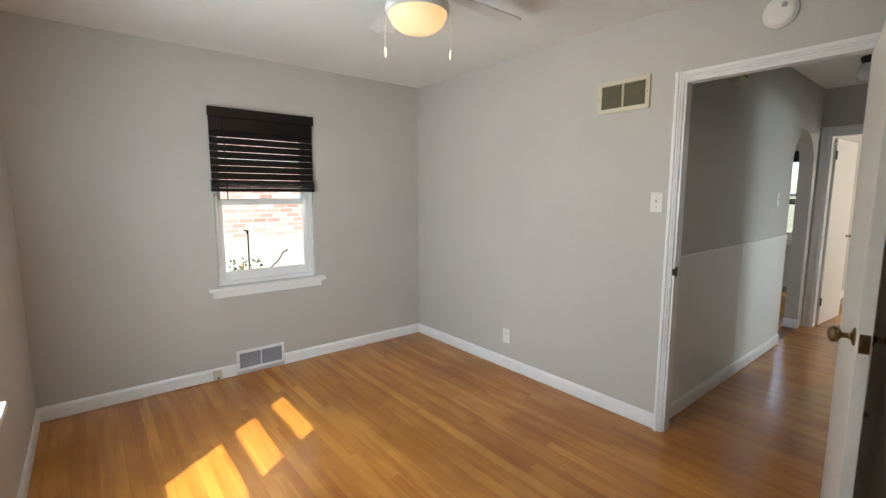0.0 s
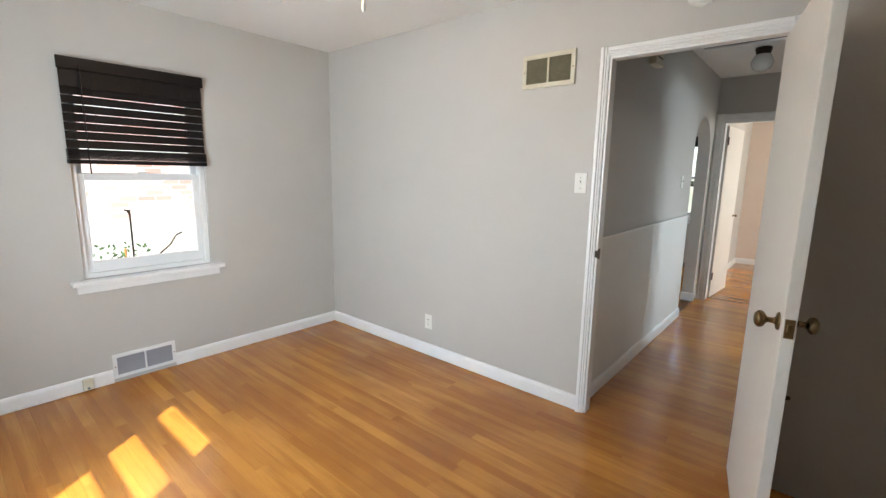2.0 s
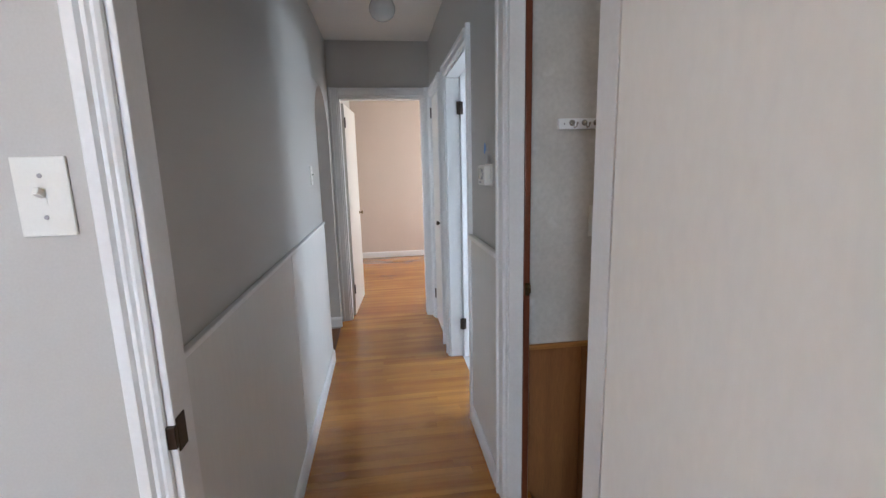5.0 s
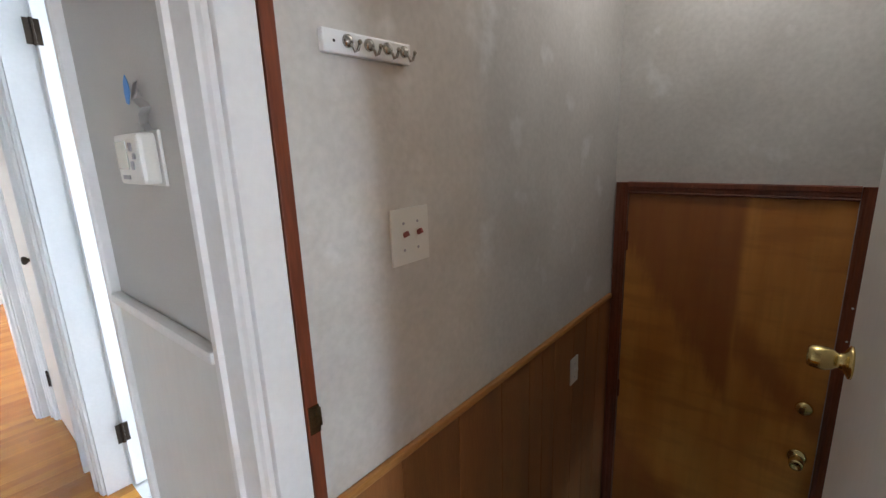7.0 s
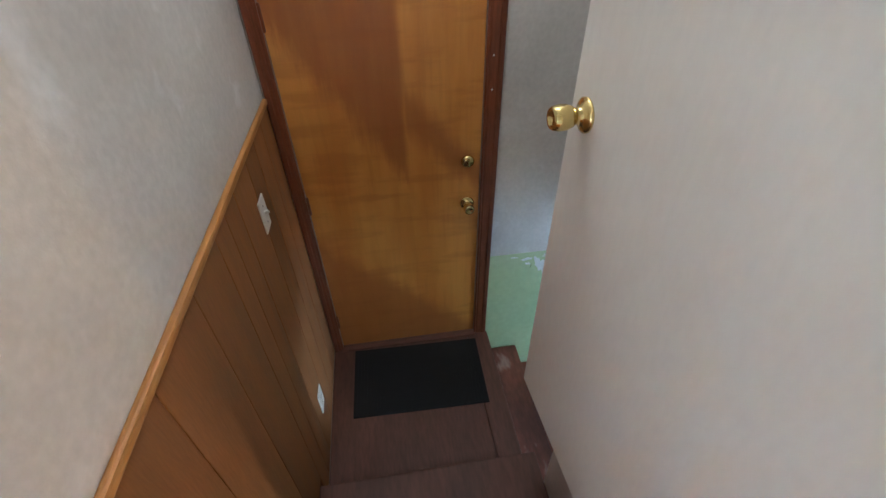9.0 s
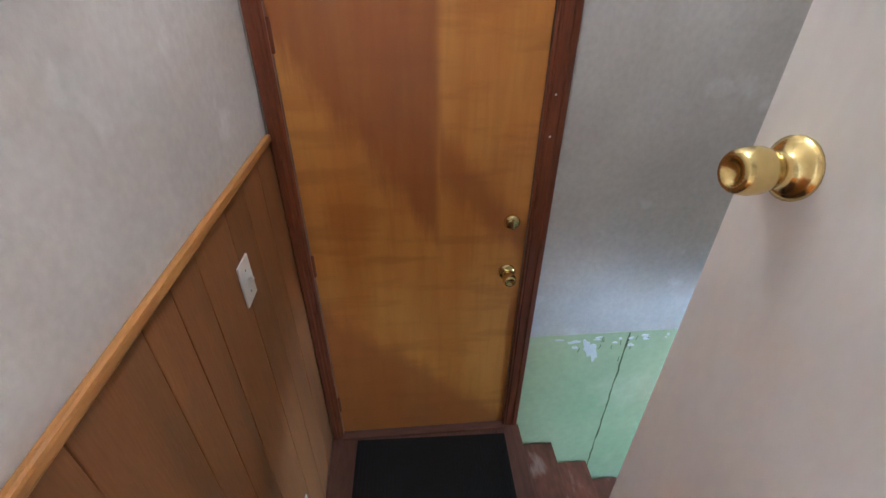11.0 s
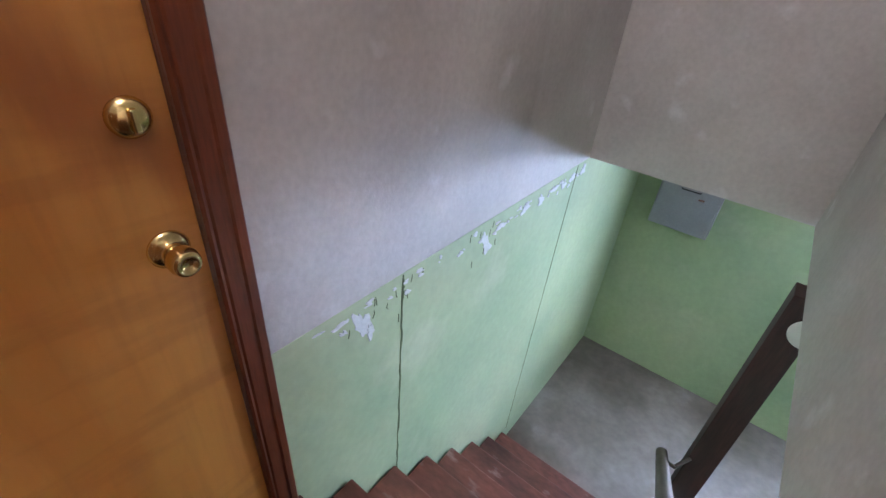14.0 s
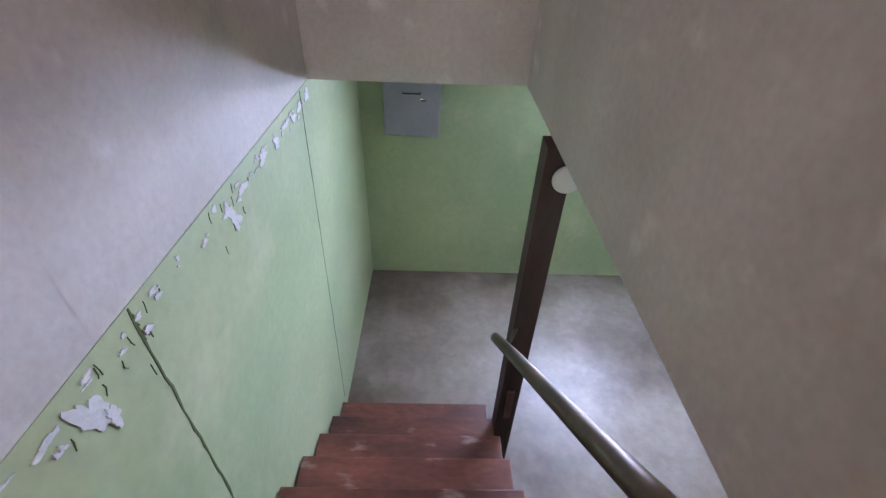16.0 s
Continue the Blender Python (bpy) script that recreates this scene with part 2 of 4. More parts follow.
CONCRETE = mat("basement_concrete", (0.30, 0.26, 0.225), 0.38, vary=0.12, scale=1.5, fine=18, bump=0.08, dark=(0.105, 0.075, 0.05), blotch=((0.46, 0.44, 0.42), 2.6, 0.3))
GREEN = mat("green_wall_paint", (0.47, 0.54, 0.31), 0.5, vary=0.05, scale=1.4, fine=30, bump=0.14, dark=(0.34, 0.45, 0.25), blotch=((0.56, 0.60, 0.40), 2.6, 0.5))
CHIP = mat("bare_white_plaster", (0.75, 0.76, 0.76), 0.8, vary=0.06, scale=12, fine=90, bump=0.4)
CRACKED = mat("dark_crack", (0.11, 0.145, 0.055), 0.9, vary=0.2)
POST = mat("dark_post_paint", (0.050, 0.015, 0.013), 0.6, vary=0.25, scale=6, fine=40, bump=0.15, stretch=(3, 3, 0.3))
PIPE = mat("worn_steel_pipe", (0.155, 0.115, 0.09), 0.46, 0.6, vary=0.12, scale=9, fine=70, bump=0.08)
BRASS = mat("polished_brass", (0.78, 0.62, 0.26), 0.2, 1.0, vary=0.05, scale=14, fine=120, bump=0.0)
OLD_BRASS = mat("aged_brass", (0.26, 0.19, 0.10), 0.28, 1.0, vary=0.15, scale=18, fine=120, bump=0.05)
CHROME = plain("chrome", (0.75, 0.74, 0.70), 0.16, 1.0)
NICKEL = mat("hook_nickel", (0.50, 0.48, 0.44), 0.25, 1.0, vary=0.1, scale=30, fine=200, bump=0)
PLASTIC = mat("white_plastic", (0.76, 0.75, 0.71), 0.35, vary=0.015, scale=8, fine=200, bump=0.0)
SLAT = mat("dark_ivory_slat", (0.22, 0.20, 0.13), 0.6, vary=0.1, scale=20, fine=100, bump=0.0)
IVORY = mat("ivory_metal", (0.60, 0.56, 0.44), 0.4, vary=0.04, scale=8, fine=120, bump=0.03)
GREY_METAL = mat("grey_metal", (0.36, 0.35, 0.38), 0.45, 0.0, vary=0.05, scale=6, fine=100, bump=0.04)
DARK = plain("dark_recess", (0.02, 0.02, 0.018), 0.8)
RED = plain("red_switch", (0.22, 0.03, 0.02), 0.4)
BLUE = plain("blue_tape", (0.10, 0.30, 0.72), 0.6)
PAPER = mat("paper", (0.75, 0.73, 0.72), 0.8, vary=0.03, scale=20, fine=150, bump=0.3)
LCD = plain("grey_display", (0.45, 0.47, 0.42), 0.2)
BLIND = mat("black_blind_wood", (0.006, 0.005, 0.006), 0.45, spec=0.25, vary=0.15, scale=8, fine=80, bump=0.05, stretch=(0.3, 3, 3))
FAN_WHITE = mat("white_fan_enamel", (0.70, 0.69, 0.68), 0.3, vary=0.02, scale=6, fine=80, bump=0.0)
BOWL = plain("lit_frosted_glass", (0.5, 0.4, 0.3), 0.3, emit=0.42, emit_colour=(1.0, 0.62, 0.28))
GLOBE = plain("ribbed_lamp_glass", (0.62, 0.60, 0.57), 0.15)
BRONZE = mat("dark_bronze", (0.05, 0.035, 0.025), 0.35, 0.8, vary=0.1, scale=10, fine=100, bump=0.0)
GLASS = plain("window_glass", (1, 1, 1), 0.0)
GLASS.node_tree.nodes["Principled BSDF"].inputs["Transmission Weight"].default_value = 1.0
GLASS.node_tree.nodes["Principled BSDF"].inputs["IOR"].default_value = 1.02
GRASS = mat("ground_gravel_and_grass", (0.30, 0.29, 0.24), 0.9, vary=0.2, scale=1.2, fine=30, bump=0.4, dark=(0.16, 0.18, 0.10))
LEAF = mat("shrub_leaf", (0.07, 0.13, 0.04), 0.6, vary=0.2, scale=20, fine=100, bump=0.0)
ROOF = mat("roof_felt", (0.12, 0.11, 0.10), 0.9, vary=0.2, scale=3, fine=60, bump=0.3)


def brick_material():
    m = mat("neighbour_brick", (0.4, 0.2, 0.15), 0.8)
    t, ns = m.node_tree, m.node_tree.nodes
    br = ns.new("ShaderNodeTexBrick")
    # Bricks and mortar paled: the outdoor glare is put into their colours.
    br.inputs["Color1"].default_value, br.inputs["Color2"].default_value = (0.80, 0.64, 0.62, 1), (0.56, 0.30, 0.26, 1)
    br.inputs["Mortar"].default_value, br.inputs["Scale"].default_value = (0.78, 0.76, 0.73, 1), 1.0
    br.inputs["Brick Width"].default_value, br.inputs["Row Height"].default_value, br.inputs["Mortar Size"].default_value = 0.21, 0.075, 0.006
    co, sep, com = ns.new("ShaderNodeTexCoord"), ns.new("ShaderNodeSeparateXYZ"), ns.new("ShaderNodeCombineXYZ")
    t.links.new(co.outputs["Object"], sep.inputs[0])
    t.links.new(sep.outputs["Y"], com.inputs["X"])
    t.links.new(sep.outputs["Z"], com.inputs["Y"])
    t.links.new(com.outputs[0], br.inputs["Vector"])
    t.links.new(br.outputs["Color"], ns["Principled BSDF"].inputs["Base Color"])
    return m


BRICK = brick_material()


# ---- building helpers ----
def finish(bm, smooth=False):
    bmesh.ops.recalc_face_normals(bm, faces=bm.faces)
    if smooth:
        for f in bm.faces:
            f.smooth = True
    return bm


def link_mesh(name, bm, mats, smooth=False):
    finish(bm, smooth)
    me = bpy.data.meshes.new(name)
    bm.to_mesh(me)
    bm.free()
    for m in mats if isinstance(mats, (list, tuple)) else [mats]:
        me.materials.append(m)
    return new(name, me)


def part(name, bm, material, parent, label="", smooth=False):
    ob = link_mesh(name, bm, material, smooth)
    ob.parent = parent
    if label:
        tagged(ob, label)
    return ob


def thing(name, m, label, category, group="", kind=""):
    ob = new(name)
    ob.empty_display_size = 0.1
    ob.matrix_basis = m
    return tagged(ob, label, category, group, kind)


def box(x0, x1, y0, y1, z0, z1, bm=None, bevel=0.0):
    """A box, with its edges rounded off by bevel metres."""
    one = bmesh.new()
    r = bmesh.ops.create_cube(one, size=1.0)
    for v in r["verts"]:
        v.co = Vector(((x0 + x1) / 2 + v.co.x * (x1 - x0), (y0 + y1) / 2 + v.co.y * (y1 - y0), (z0 + z1) / 2 + v.co.z * (z1 - z0)))
    if bevel:
        bmesh.ops.bevel(one, geom=one.edges[:], offset=bevel, segments=2, affect="EDGES", profile=0.6)
    if bm is None:
        return one
    return join(bm, one)


def join(bm, other):
    at = {}
    for v in other.verts:
        at[v] = bm.verts.new(v.co)
    for f in other.faces:
        g = bm.faces.new([at[v] for v in f.verts])
        g.material_index, g.smooth = f.material_index, f.smooth
    other.free()
    return bm


def lathe(profile, m=None, seg=28, bm=None):
    """A turned shape: (radius, height) pairs spun about the local z axis and laid by the pose m."""
    bm = bm or bmesh.new()
    m = m or Matrix.Identity(4)
    rings = []
    for r, h in profile:
        if r < 1e-5:
            rings.append([bm.verts.new(m @ Vector((0, 0, h)))])
        else:
            rings.append([bm.verts.new(m @ Vector((r * math.cos(2 * math.pi * k / seg), r * math.sin(2 * math.pi * k / seg), h))) for k in range(seg)])
    for a, b in zip(rings, rings[1:]):
        for k in range(seg):
            j = (k + 1) % seg
            if len(a) == 1 and len(b) > 1:
                bm.faces.new((a[0], b[k], b[j]))
            elif len(b) == 1 and len(a) > 1:
                bm.faces.new((a[k], a[j], b[0]))
            elif len(a) > 1:
                bm.faces.new((a[k], a[j], b[j], b[k]))
    return bm


def tube(points, r, seg=12, bm=None):
    """A round bar through the points, closed at both ends."""
    bm = bm or bmesh.new()
    pts = [Vector(p) for p in points]
    rings = []
    for i, p in enumerate(pts):
        d = (pts[min(i + 1, len(pts) - 1)] - pts[max(i - 1, 0)]).normalized()
        q = d.to_track_quat("Z", "Y")
        rings.append([bm.verts.new(p + q @ Vector((r * math.cos(2 * math.pi * k / seg), r * math.sin(2 * math.pi * k / seg), 0))) for k in range(seg)])
    for a, b in zip(rings, rings[1:]):
        for k in range(seg):
            bm.faces.new((a[k], a[(k + 1) % seg], b[(k + 1) % seg], b[k]))
    bm.faces.new(rings[0])
    bm.faces.new(rings[-1])
    return bm


def wall(name, axis, a, b, u0, u1, z0, z1, holes, mats, label=""):
    """A wall with thickness from a to b along axis, and openings (u0, u1, z0, z1) right through it. mats: its low and its high side."""
    us = sorted({u0, u1, *[h[0] for h in holes], *[h[1] for h in holes]})
    zs = sorted({z0, z1, *[h[2] for h in holes], *[h[3] for h in holes]})
    us, zs = [u for u in us if u0 <= u <= u1], [z for z in zs if z0 <= z <= z1]
    full = {}
    for i in range(len(us) - 1):
        for j in range(len(zs) - 1):
            u, z = (us[i] + us[i + 1]) / 2, (zs[j] + zs[j + 1]) / 2
            full[i, j] = not any(h[0] < u < h[1] and h[2] < z < h[3] for h in holes)
    bm, at = bmesh.new(), {}

    def v(w, i, j):
        if (w, i, j) not in at:
            at[w, i, j] = bm.verts.new((w, us[i], zs[j]) if axis == "x" else (us[i], w, zs[j]))
        return at[w, i, j]
    for (i, j), on in full.items():
        if not on:
            continue
        bm.faces.new((v(a, i, j), v(a, i + 1, j), v(a, i + 1, j + 1), v(a, i, j + 1))).material_index = 0
        bm.faces.new((v(b, i, j), v(b, i + 1, j), v(b, i + 1, j + 1), v(b, i, j + 1))).material_index = 1
        for di, dj, p, q in ((-1, 0, (i, j), (i, j + 1)), (1, 0, (i + 1, j), (i + 1, j + 1)), (0, -1, (i, j), (i + 1, j)), (0, 1, (i, j + 1), (i + 1, j + 1))):
            if not full.get((i + di, j + dj), False):
                bm.faces.new((v(a, *p), v(a, *q), v(b, *q), v(b, *p)))
    return tagged(link_mesh(name, bm, mats), label or "painted interior wall", "wall", kind="structure")


def structure(name, bm, mats, label, category):
    return tagged(link_mesh(name, bm, mats), label, category, kind="structure")


# ---- plan ----
CEILING, HALL_C = 2.455, 2.51
HALL_E = 3.34
LAND, BASE, UNDER = -0.785, -2.30, -0.21
EAST = 5.095

# ground, neighbour and roof
bm = bmesh.new()
for x0, x1, y0, y1 in ((-400, -0.15, -400, 400), (5.3, 400, -400, 400), (-0.15, 5.3, -400, -3.1), (-0.15, 5.3, 6.57, 400)):
    bm.faces.new([bm.verts.new(p) for p in ((x0, y0, -0.9), (x1, y0, -0.9), (x1, y1, -0.9), (x0, y1, -0.9))])
structure("ground", bm, GRASS, "sunlit gravel and grass yard around the house", "ground")
house = thing("neighbour_house", pose(-6.6, -1.0, -0.9), "sunlit red brick house next door", "house")
part("wall", box(-3, 3, -6, 6, 0, 5.5), BRICK, house)
# White box added for the washed-out lower part of the view.
part("foundation", box(-3.02, 3.02, -6.02, 6.02, 0, 1.62), CHIP, house, "white band for the glare low on the house")
part("roof", box(-3.3, 3.3, -6.3, 6.3, 5.5, 5.75), ROOF, house)
bm = box(-0.4, 5.6, -3.2, 0.12, 2.57, 2.78)
box(-2.0, 5.6, 0.12, 6.75, 2.57, 2.78, bm)
structure("roof_slab", bm, ROOF, "flat dark roof covering over the house", "roof")

# room with the window
wall("wall_west", "x", -0.15, 0.0, -3.1, 0.12, -0.95, CEILING, [(-1.87, -1.10, 0.725, 2.03)], [WALL, WALL], "light grey painted wall with a sash window")
wall("wall_south", "y", -3.1, -2.95, 0.0, EAST + 0.2, UNDER, CEILING, [(1.56, 2.27, 0.70, 2.20)], [WALL, WALL], "light grey painted wall with a sunny window")
wall("wall_north", "y", 0.0, 0.07, 0.0, HALL_E, UNDER, HALL_C, [(2.505, 3.29, -0.016, 2.06)], [WALL, WALL], "light grey painted wall with the hall doorway")
wall("wall_east", "x", 4.03, 4.145, -2.95, 0.05, UNDER, HALL_C, [], [WALL, PLASTER], "painted wall between bedroom and basement stairs")
wall("wall_north_return", "y", -0.05, 0.05, 3.43, 4.03, UNDER, HALL_C, [], [WALL, PLASTER], "painted wall beside the stair")
structure("ceiling_bedroom", box(-0.15, 4.143, -3.1, 0.0, CEILING, 2.56), CEIL, "off-white painted bedroom ceiling", "ceiling")
structure("subfloor_bedroom", box(-0.15, 4.03, -2.95, 0.07, UNDER + 0.004, -0.014), GAP, "dark subfloor under the oak strips", "floor")

# hall and rooms beyond
ARCH0, ARCH1, SPRING, RISE = 2.50, 3.24, 1.70, 0.34
wall("wall_hall_west", "x", 2.33, 2.45, 0.07, 6.42, -0.2, HALL_C, [(ARCH0, ARCH1, -0.016, SPRING + RISE)], [WALL, WALL], "grey painted hall wall with an arched opening")
bm = bmesh.new()
for side in (0, 1):
    prof = []
    mid, half = (ARCH0 + ARCH1) / 2, (ARCH1 - ARCH0) / 2
    for k in range(13):
        a = math.pi / 2 * k / 12
        y = mid + (half + 0.001) * math.cos(a) * (1 if side else -1)
        prof.append((y, SPRING + (RISE - 0.003) * math.sin(a)))
    prof.append((ARCH1 + 0.001 if side else ARCH0 - 0.001, SPRING + RISE + 0.001))
    low, high = [bm.verts.new((2.331, y, z)) for y, z in prof], [bm.verts.new((2.449, y, z)) for y, z in prof]
    bm.faces.new(low)
    bm.faces.new(high)
    for k in range(len(prof)):
        j = (k + 1) % len(prof)
        bm.faces.new((low[k], low[j], high[j], high[k]))
structure("arch_spandrels", bm, WALL, "grey painted curved head of the archway", "wall")
wall("wall_hall_east", "x", HALL_E, 3.43, 0.0, 3.41, UNDER, HALL_C, [(0.07, 0.88, -0.016, 2.03), (1.60, 2.42, -0.016, 2.03), (2.72, 3.31, -0.016, 2.03)], [WALL, PLASTER], "grey painted hall wall with three doorways")
wall("wall_hall_end", "y", 3.41, 3.53, 2.45, 4.92, -0.2, HALL_C, [(2.530, 3.280, -0.016, 2.045)], [WALL, WALL_WARM], "grey painted wall at the hall's end")
wall("wall_end_room_north", "y", 6.42, 6.57, 2.33, 5.07, -0.2, HALL_C, [], [WALL_WARM, WALL_WARM], "warm beige wall of the end bedroom")
wall("wall_end_room_east", "x", 4.92, 5.07, 3.41, 6.42, -0.95, HALL_C, [(4.45, 5.35, 0.75, 2.0)], [WALL_WARM, WALL], "warm beige wall with a window")
wall("wall_living_north", "y", 5.8, 5.95, -1.6, 2.33, -0.95, HALL_C, [(1.10, 2.15, 0.75, 2.03)], [WALL, WALL], "grey living room wall with a window")
wall("wall_living_west", "x", -1.6, -1.45, 0.12, 5.8, -0.95, HALL_C, [(1.0, 2.0, 0.85, 2.05)], [WALL, WALL], "grey living room wall")
wall("wall_living_south", "y", 0.0, 0.12, -1.6, -0.15, -0.95, HALL_C, [], [WALL, WALL], "grey living room wall")
wall("wall_bath_north", "y", 2.52, 2.62, 3.43, EAST, 0.0, HALL_C, [], [TRIM, WALL], "white bathroom wall")
wall("wall_closet_back", "x", 4.05, 4.12, 2.62, 3.41, 0.0, HALL_C, [], [WALL, WALL], "closet back wall")
structure("ceiling_hall", box(-1.6, 5.3, 0.07, 6.57, HALL_C, 2.56), CEIL, "off-white painted hall ceiling", "ceiling")
structure("ceiling_stairs", box(4.145, 5.3, -3.1, 0.07, HALL_C, 2.56), CEIL, "off-white ceiling over the stairs", "ceiling")
structure("subfloor_hall", box(2.33, 3.43, 0.07, 6.42, UNDER + 0.004, -0.014), GAP, "dark subfloor under the hall's oak strips", "floor")
structure("floor_living", box(-1.6, 2.33, 0.07, 5.95, UNDER, 0.0), OAK, "oak floor of the living room", "floor")
structure("floor_end_room", box(3.43, 5.07, 3.41, 6.57, UNDER, 0.0), OAK, "oak floor of the end bedroom", "floor")
structure("floor_bath", box(3.43, EAST, 1.075, 3.41, UNDER, 0.0), PANEL_WHITE, "pale bathroom floor", "floor")

# stairwell
wall("wall_stair_north", "y", 0.955, 1.075, 3.43, EAST, BASE, HALL_C, [], [PLASTER, TRIM], "mottled light grey plaster stair wall")
wall("wall_stair_south", "y", -0.03, 0.05, 3.43, 4.145, BASE, UNDER, [], [GREEN, PLASTER], "plaster wall under the stair")
wall("wall_exterior", "x", EAST, 5.3, -3.1, 3.41, UNDER, HALL_C, [(0.135, 0.90, UNDER, 1.155), (1.41, 2.49, 1.05, 1.95)], [PLASTER, WALL], "mottled plaster outside wall by the stairs")
wall("wall_foundation", "x", EAST - 0.002, 5.3, -3.1, 1.075, BASE, UNDER, [(0.135, 0.90, LAND - 0.02, UNDER)], [GREEN, CONCRETE], "chipped green painted concrete foundation wall")
wall("wall_stair_head", "y", -1.86, -1.74, 4.145, EAST, UNDER, HALL_C, [], [PLASTER, PLASTER], "plaster bulkhead over the basement stairs")
wall("wall_basement_south", "y", -3.1, -2.95, 0.35, EAST, BASE, UNDER, [(2.45, 3.45, -0.85, -0.38)], [CONCRETE, GREEN], "green painted concrete basement wall")
wall("wall_basement_west", "x", 0.35, 0.5, -2.95, 1.6, BASE, UNDER, [], [GREEN, GREEN], "green painted concrete basement wall")
wall("wall_basement_north", "y", 1.6, 1.75, 0.35, 3.43, BASE, UNDER, [], [GREEN, GREEN], "green painted concrete basement wall")
wall("wall_basement_inner", "x", 3.43, 3.5, 0.955, 1.6, BASE, UNDER, [], [GREEN, GREEN], "green painted basement wall")
def swelling(y, z):
    """How far the wall swells out near the bulkhead, shaped to give a dark upright band."""
    up = min(max((z - 0.0) / 0.16, 0.0), 1.0)
    rise = min(max((-0.30 - y) / 0.60, 0.0), 1.0)
    fall = min(max((y + 1.06) / 0.13, 0.0), 1.0)
    return 0.001 + 0.032 * up * rise * rise * (3 - 2 * rise) * fall * fall * (3 - 2 * fall)


bm = bmesh.new()
rows = []
for i in range(34):
    z = UNDER + 0.006 + (HALL_C - UNDER - 0.01) * (i / 33) ** 1.6
    rows.append([bm.verts.new((EAST - swelling(-0.28 - 1.455 * k / 109, z), -0.28 - 1.455 * k / 109, z)) for k in range(110)])
for a, b in zip(rows, rows[1:]):
    for k in range(109):
        bm.faces.new((a[k], a[k + 1], b[k + 1], b[k]))
tagged(link_mesh("wall_plaster_swelling", bm, PLASTER, True), "plaster swelling added for a dark band on the outside wall", "wall", kind="structure")
structure("floor_basement", box(0.35, 5.3, -3.1, 1.75, BASE - 0.1, BASE), CONCRETE, "stained grey concrete basement floor", "floor")
bm = box(0.35, 4.03, -2.95, 0.0, UNDER - 0.001, UNDER + 0.003)
box(0.35, 3.43, 0.0, 1.6, UNDER - 0.001, UNDER + 0.003, bm)
box(4.145, EAST, -2.95, -1.862, UNDER - 0.001, UNDER + 0.05, bm)
structure("ceiling_basement", bm, CEIL, "white basement ceiling boards", "ceiling")

# ---- trim, doors and windows ----
def casing_board(length, w=0.075, t=0.016, band=0.024):
    """An upright moulded board: x across from the opening's edge outwards, y towards the viewer (negative), z along."""
    prof = [(0, 0), (0, -0.009), (0.006, -0.013), (0.012, -0.010), (0.016, -t), (w - 0.024, -t), (w - 0.020, -band), (w - 0.004, -band), (w, -band + 0.005), (w, 0)]
    bm = bmesh.new()
    lo, hi = [bm.verts.new((x, y, 0)) for x, y in prof], [bm.verts.new((x, y, length)) for x, y in prof]
    for k in range(len(prof)):
        j = (k + 1) % len(prof)
        bm.faces.new((lo[k], lo[j], hi[j], hi[k]))
    bm.faces.new(lo)
    bm.faces.new(hi)
    return bm


def placed(bm, m):
    bm.transform(m)
    return bm


def door_frame(name, m, w, h, depth, material, label, back=True, cw=0.075, far_cw=None, front=True, lining=True):
    """Casings on both sides of a doorway and the lining between. Local x across, y through the wall, z up."""
    f = thing(name, m, label, "door frame", kind="structure")
    e = 0.006
    for side, y, on in ((1, 0.0, front), (-1, depth, back)):
        if not on:
            continue
        turn = Matrix.Translation((0, y, 0)) @ Matrix.Diagonal((1, side, 1, 1))
        part("side_casing", placed(casing_board(h + cw - e, cw), turn @ Matrix.Translation((e, 0, 0)) @ Matrix.Diagonal((-1, 1, 1, 1))), material, f)
        part("side_casing", placed(casing_board(h + cw - e, far_cw or cw), turn @ Matrix.Translation((w - e, 0, 0))), material, f)
        head = Matrix.Translation((e + 0.001, 0, h - e)) @ Matrix(((0, 0, 1, 0), (0, 1, 0, 0), (1, 0, 0, 0), (0, 0, 0, 1)))
        part("head_casing", placed(casing_board(w - 2 * e - 0.002, cw - 0.002), turn @ head), material, f)
    if lining:
        part("side_jamb", box(0.0, 0.018, 0.001, depth - 0.001, 0, h, bevel=0.002), material, f)
        part("side_jamb", box(w - 0.018, w, 0.001, depth - 0.001, 0, h, bevel=0.002), material, f)
        part("head_jamb", box(0.018, w - 0.018, 0.001, depth - 0.001, h - 0.018, h, bevel=0.002), material, f)
    return f


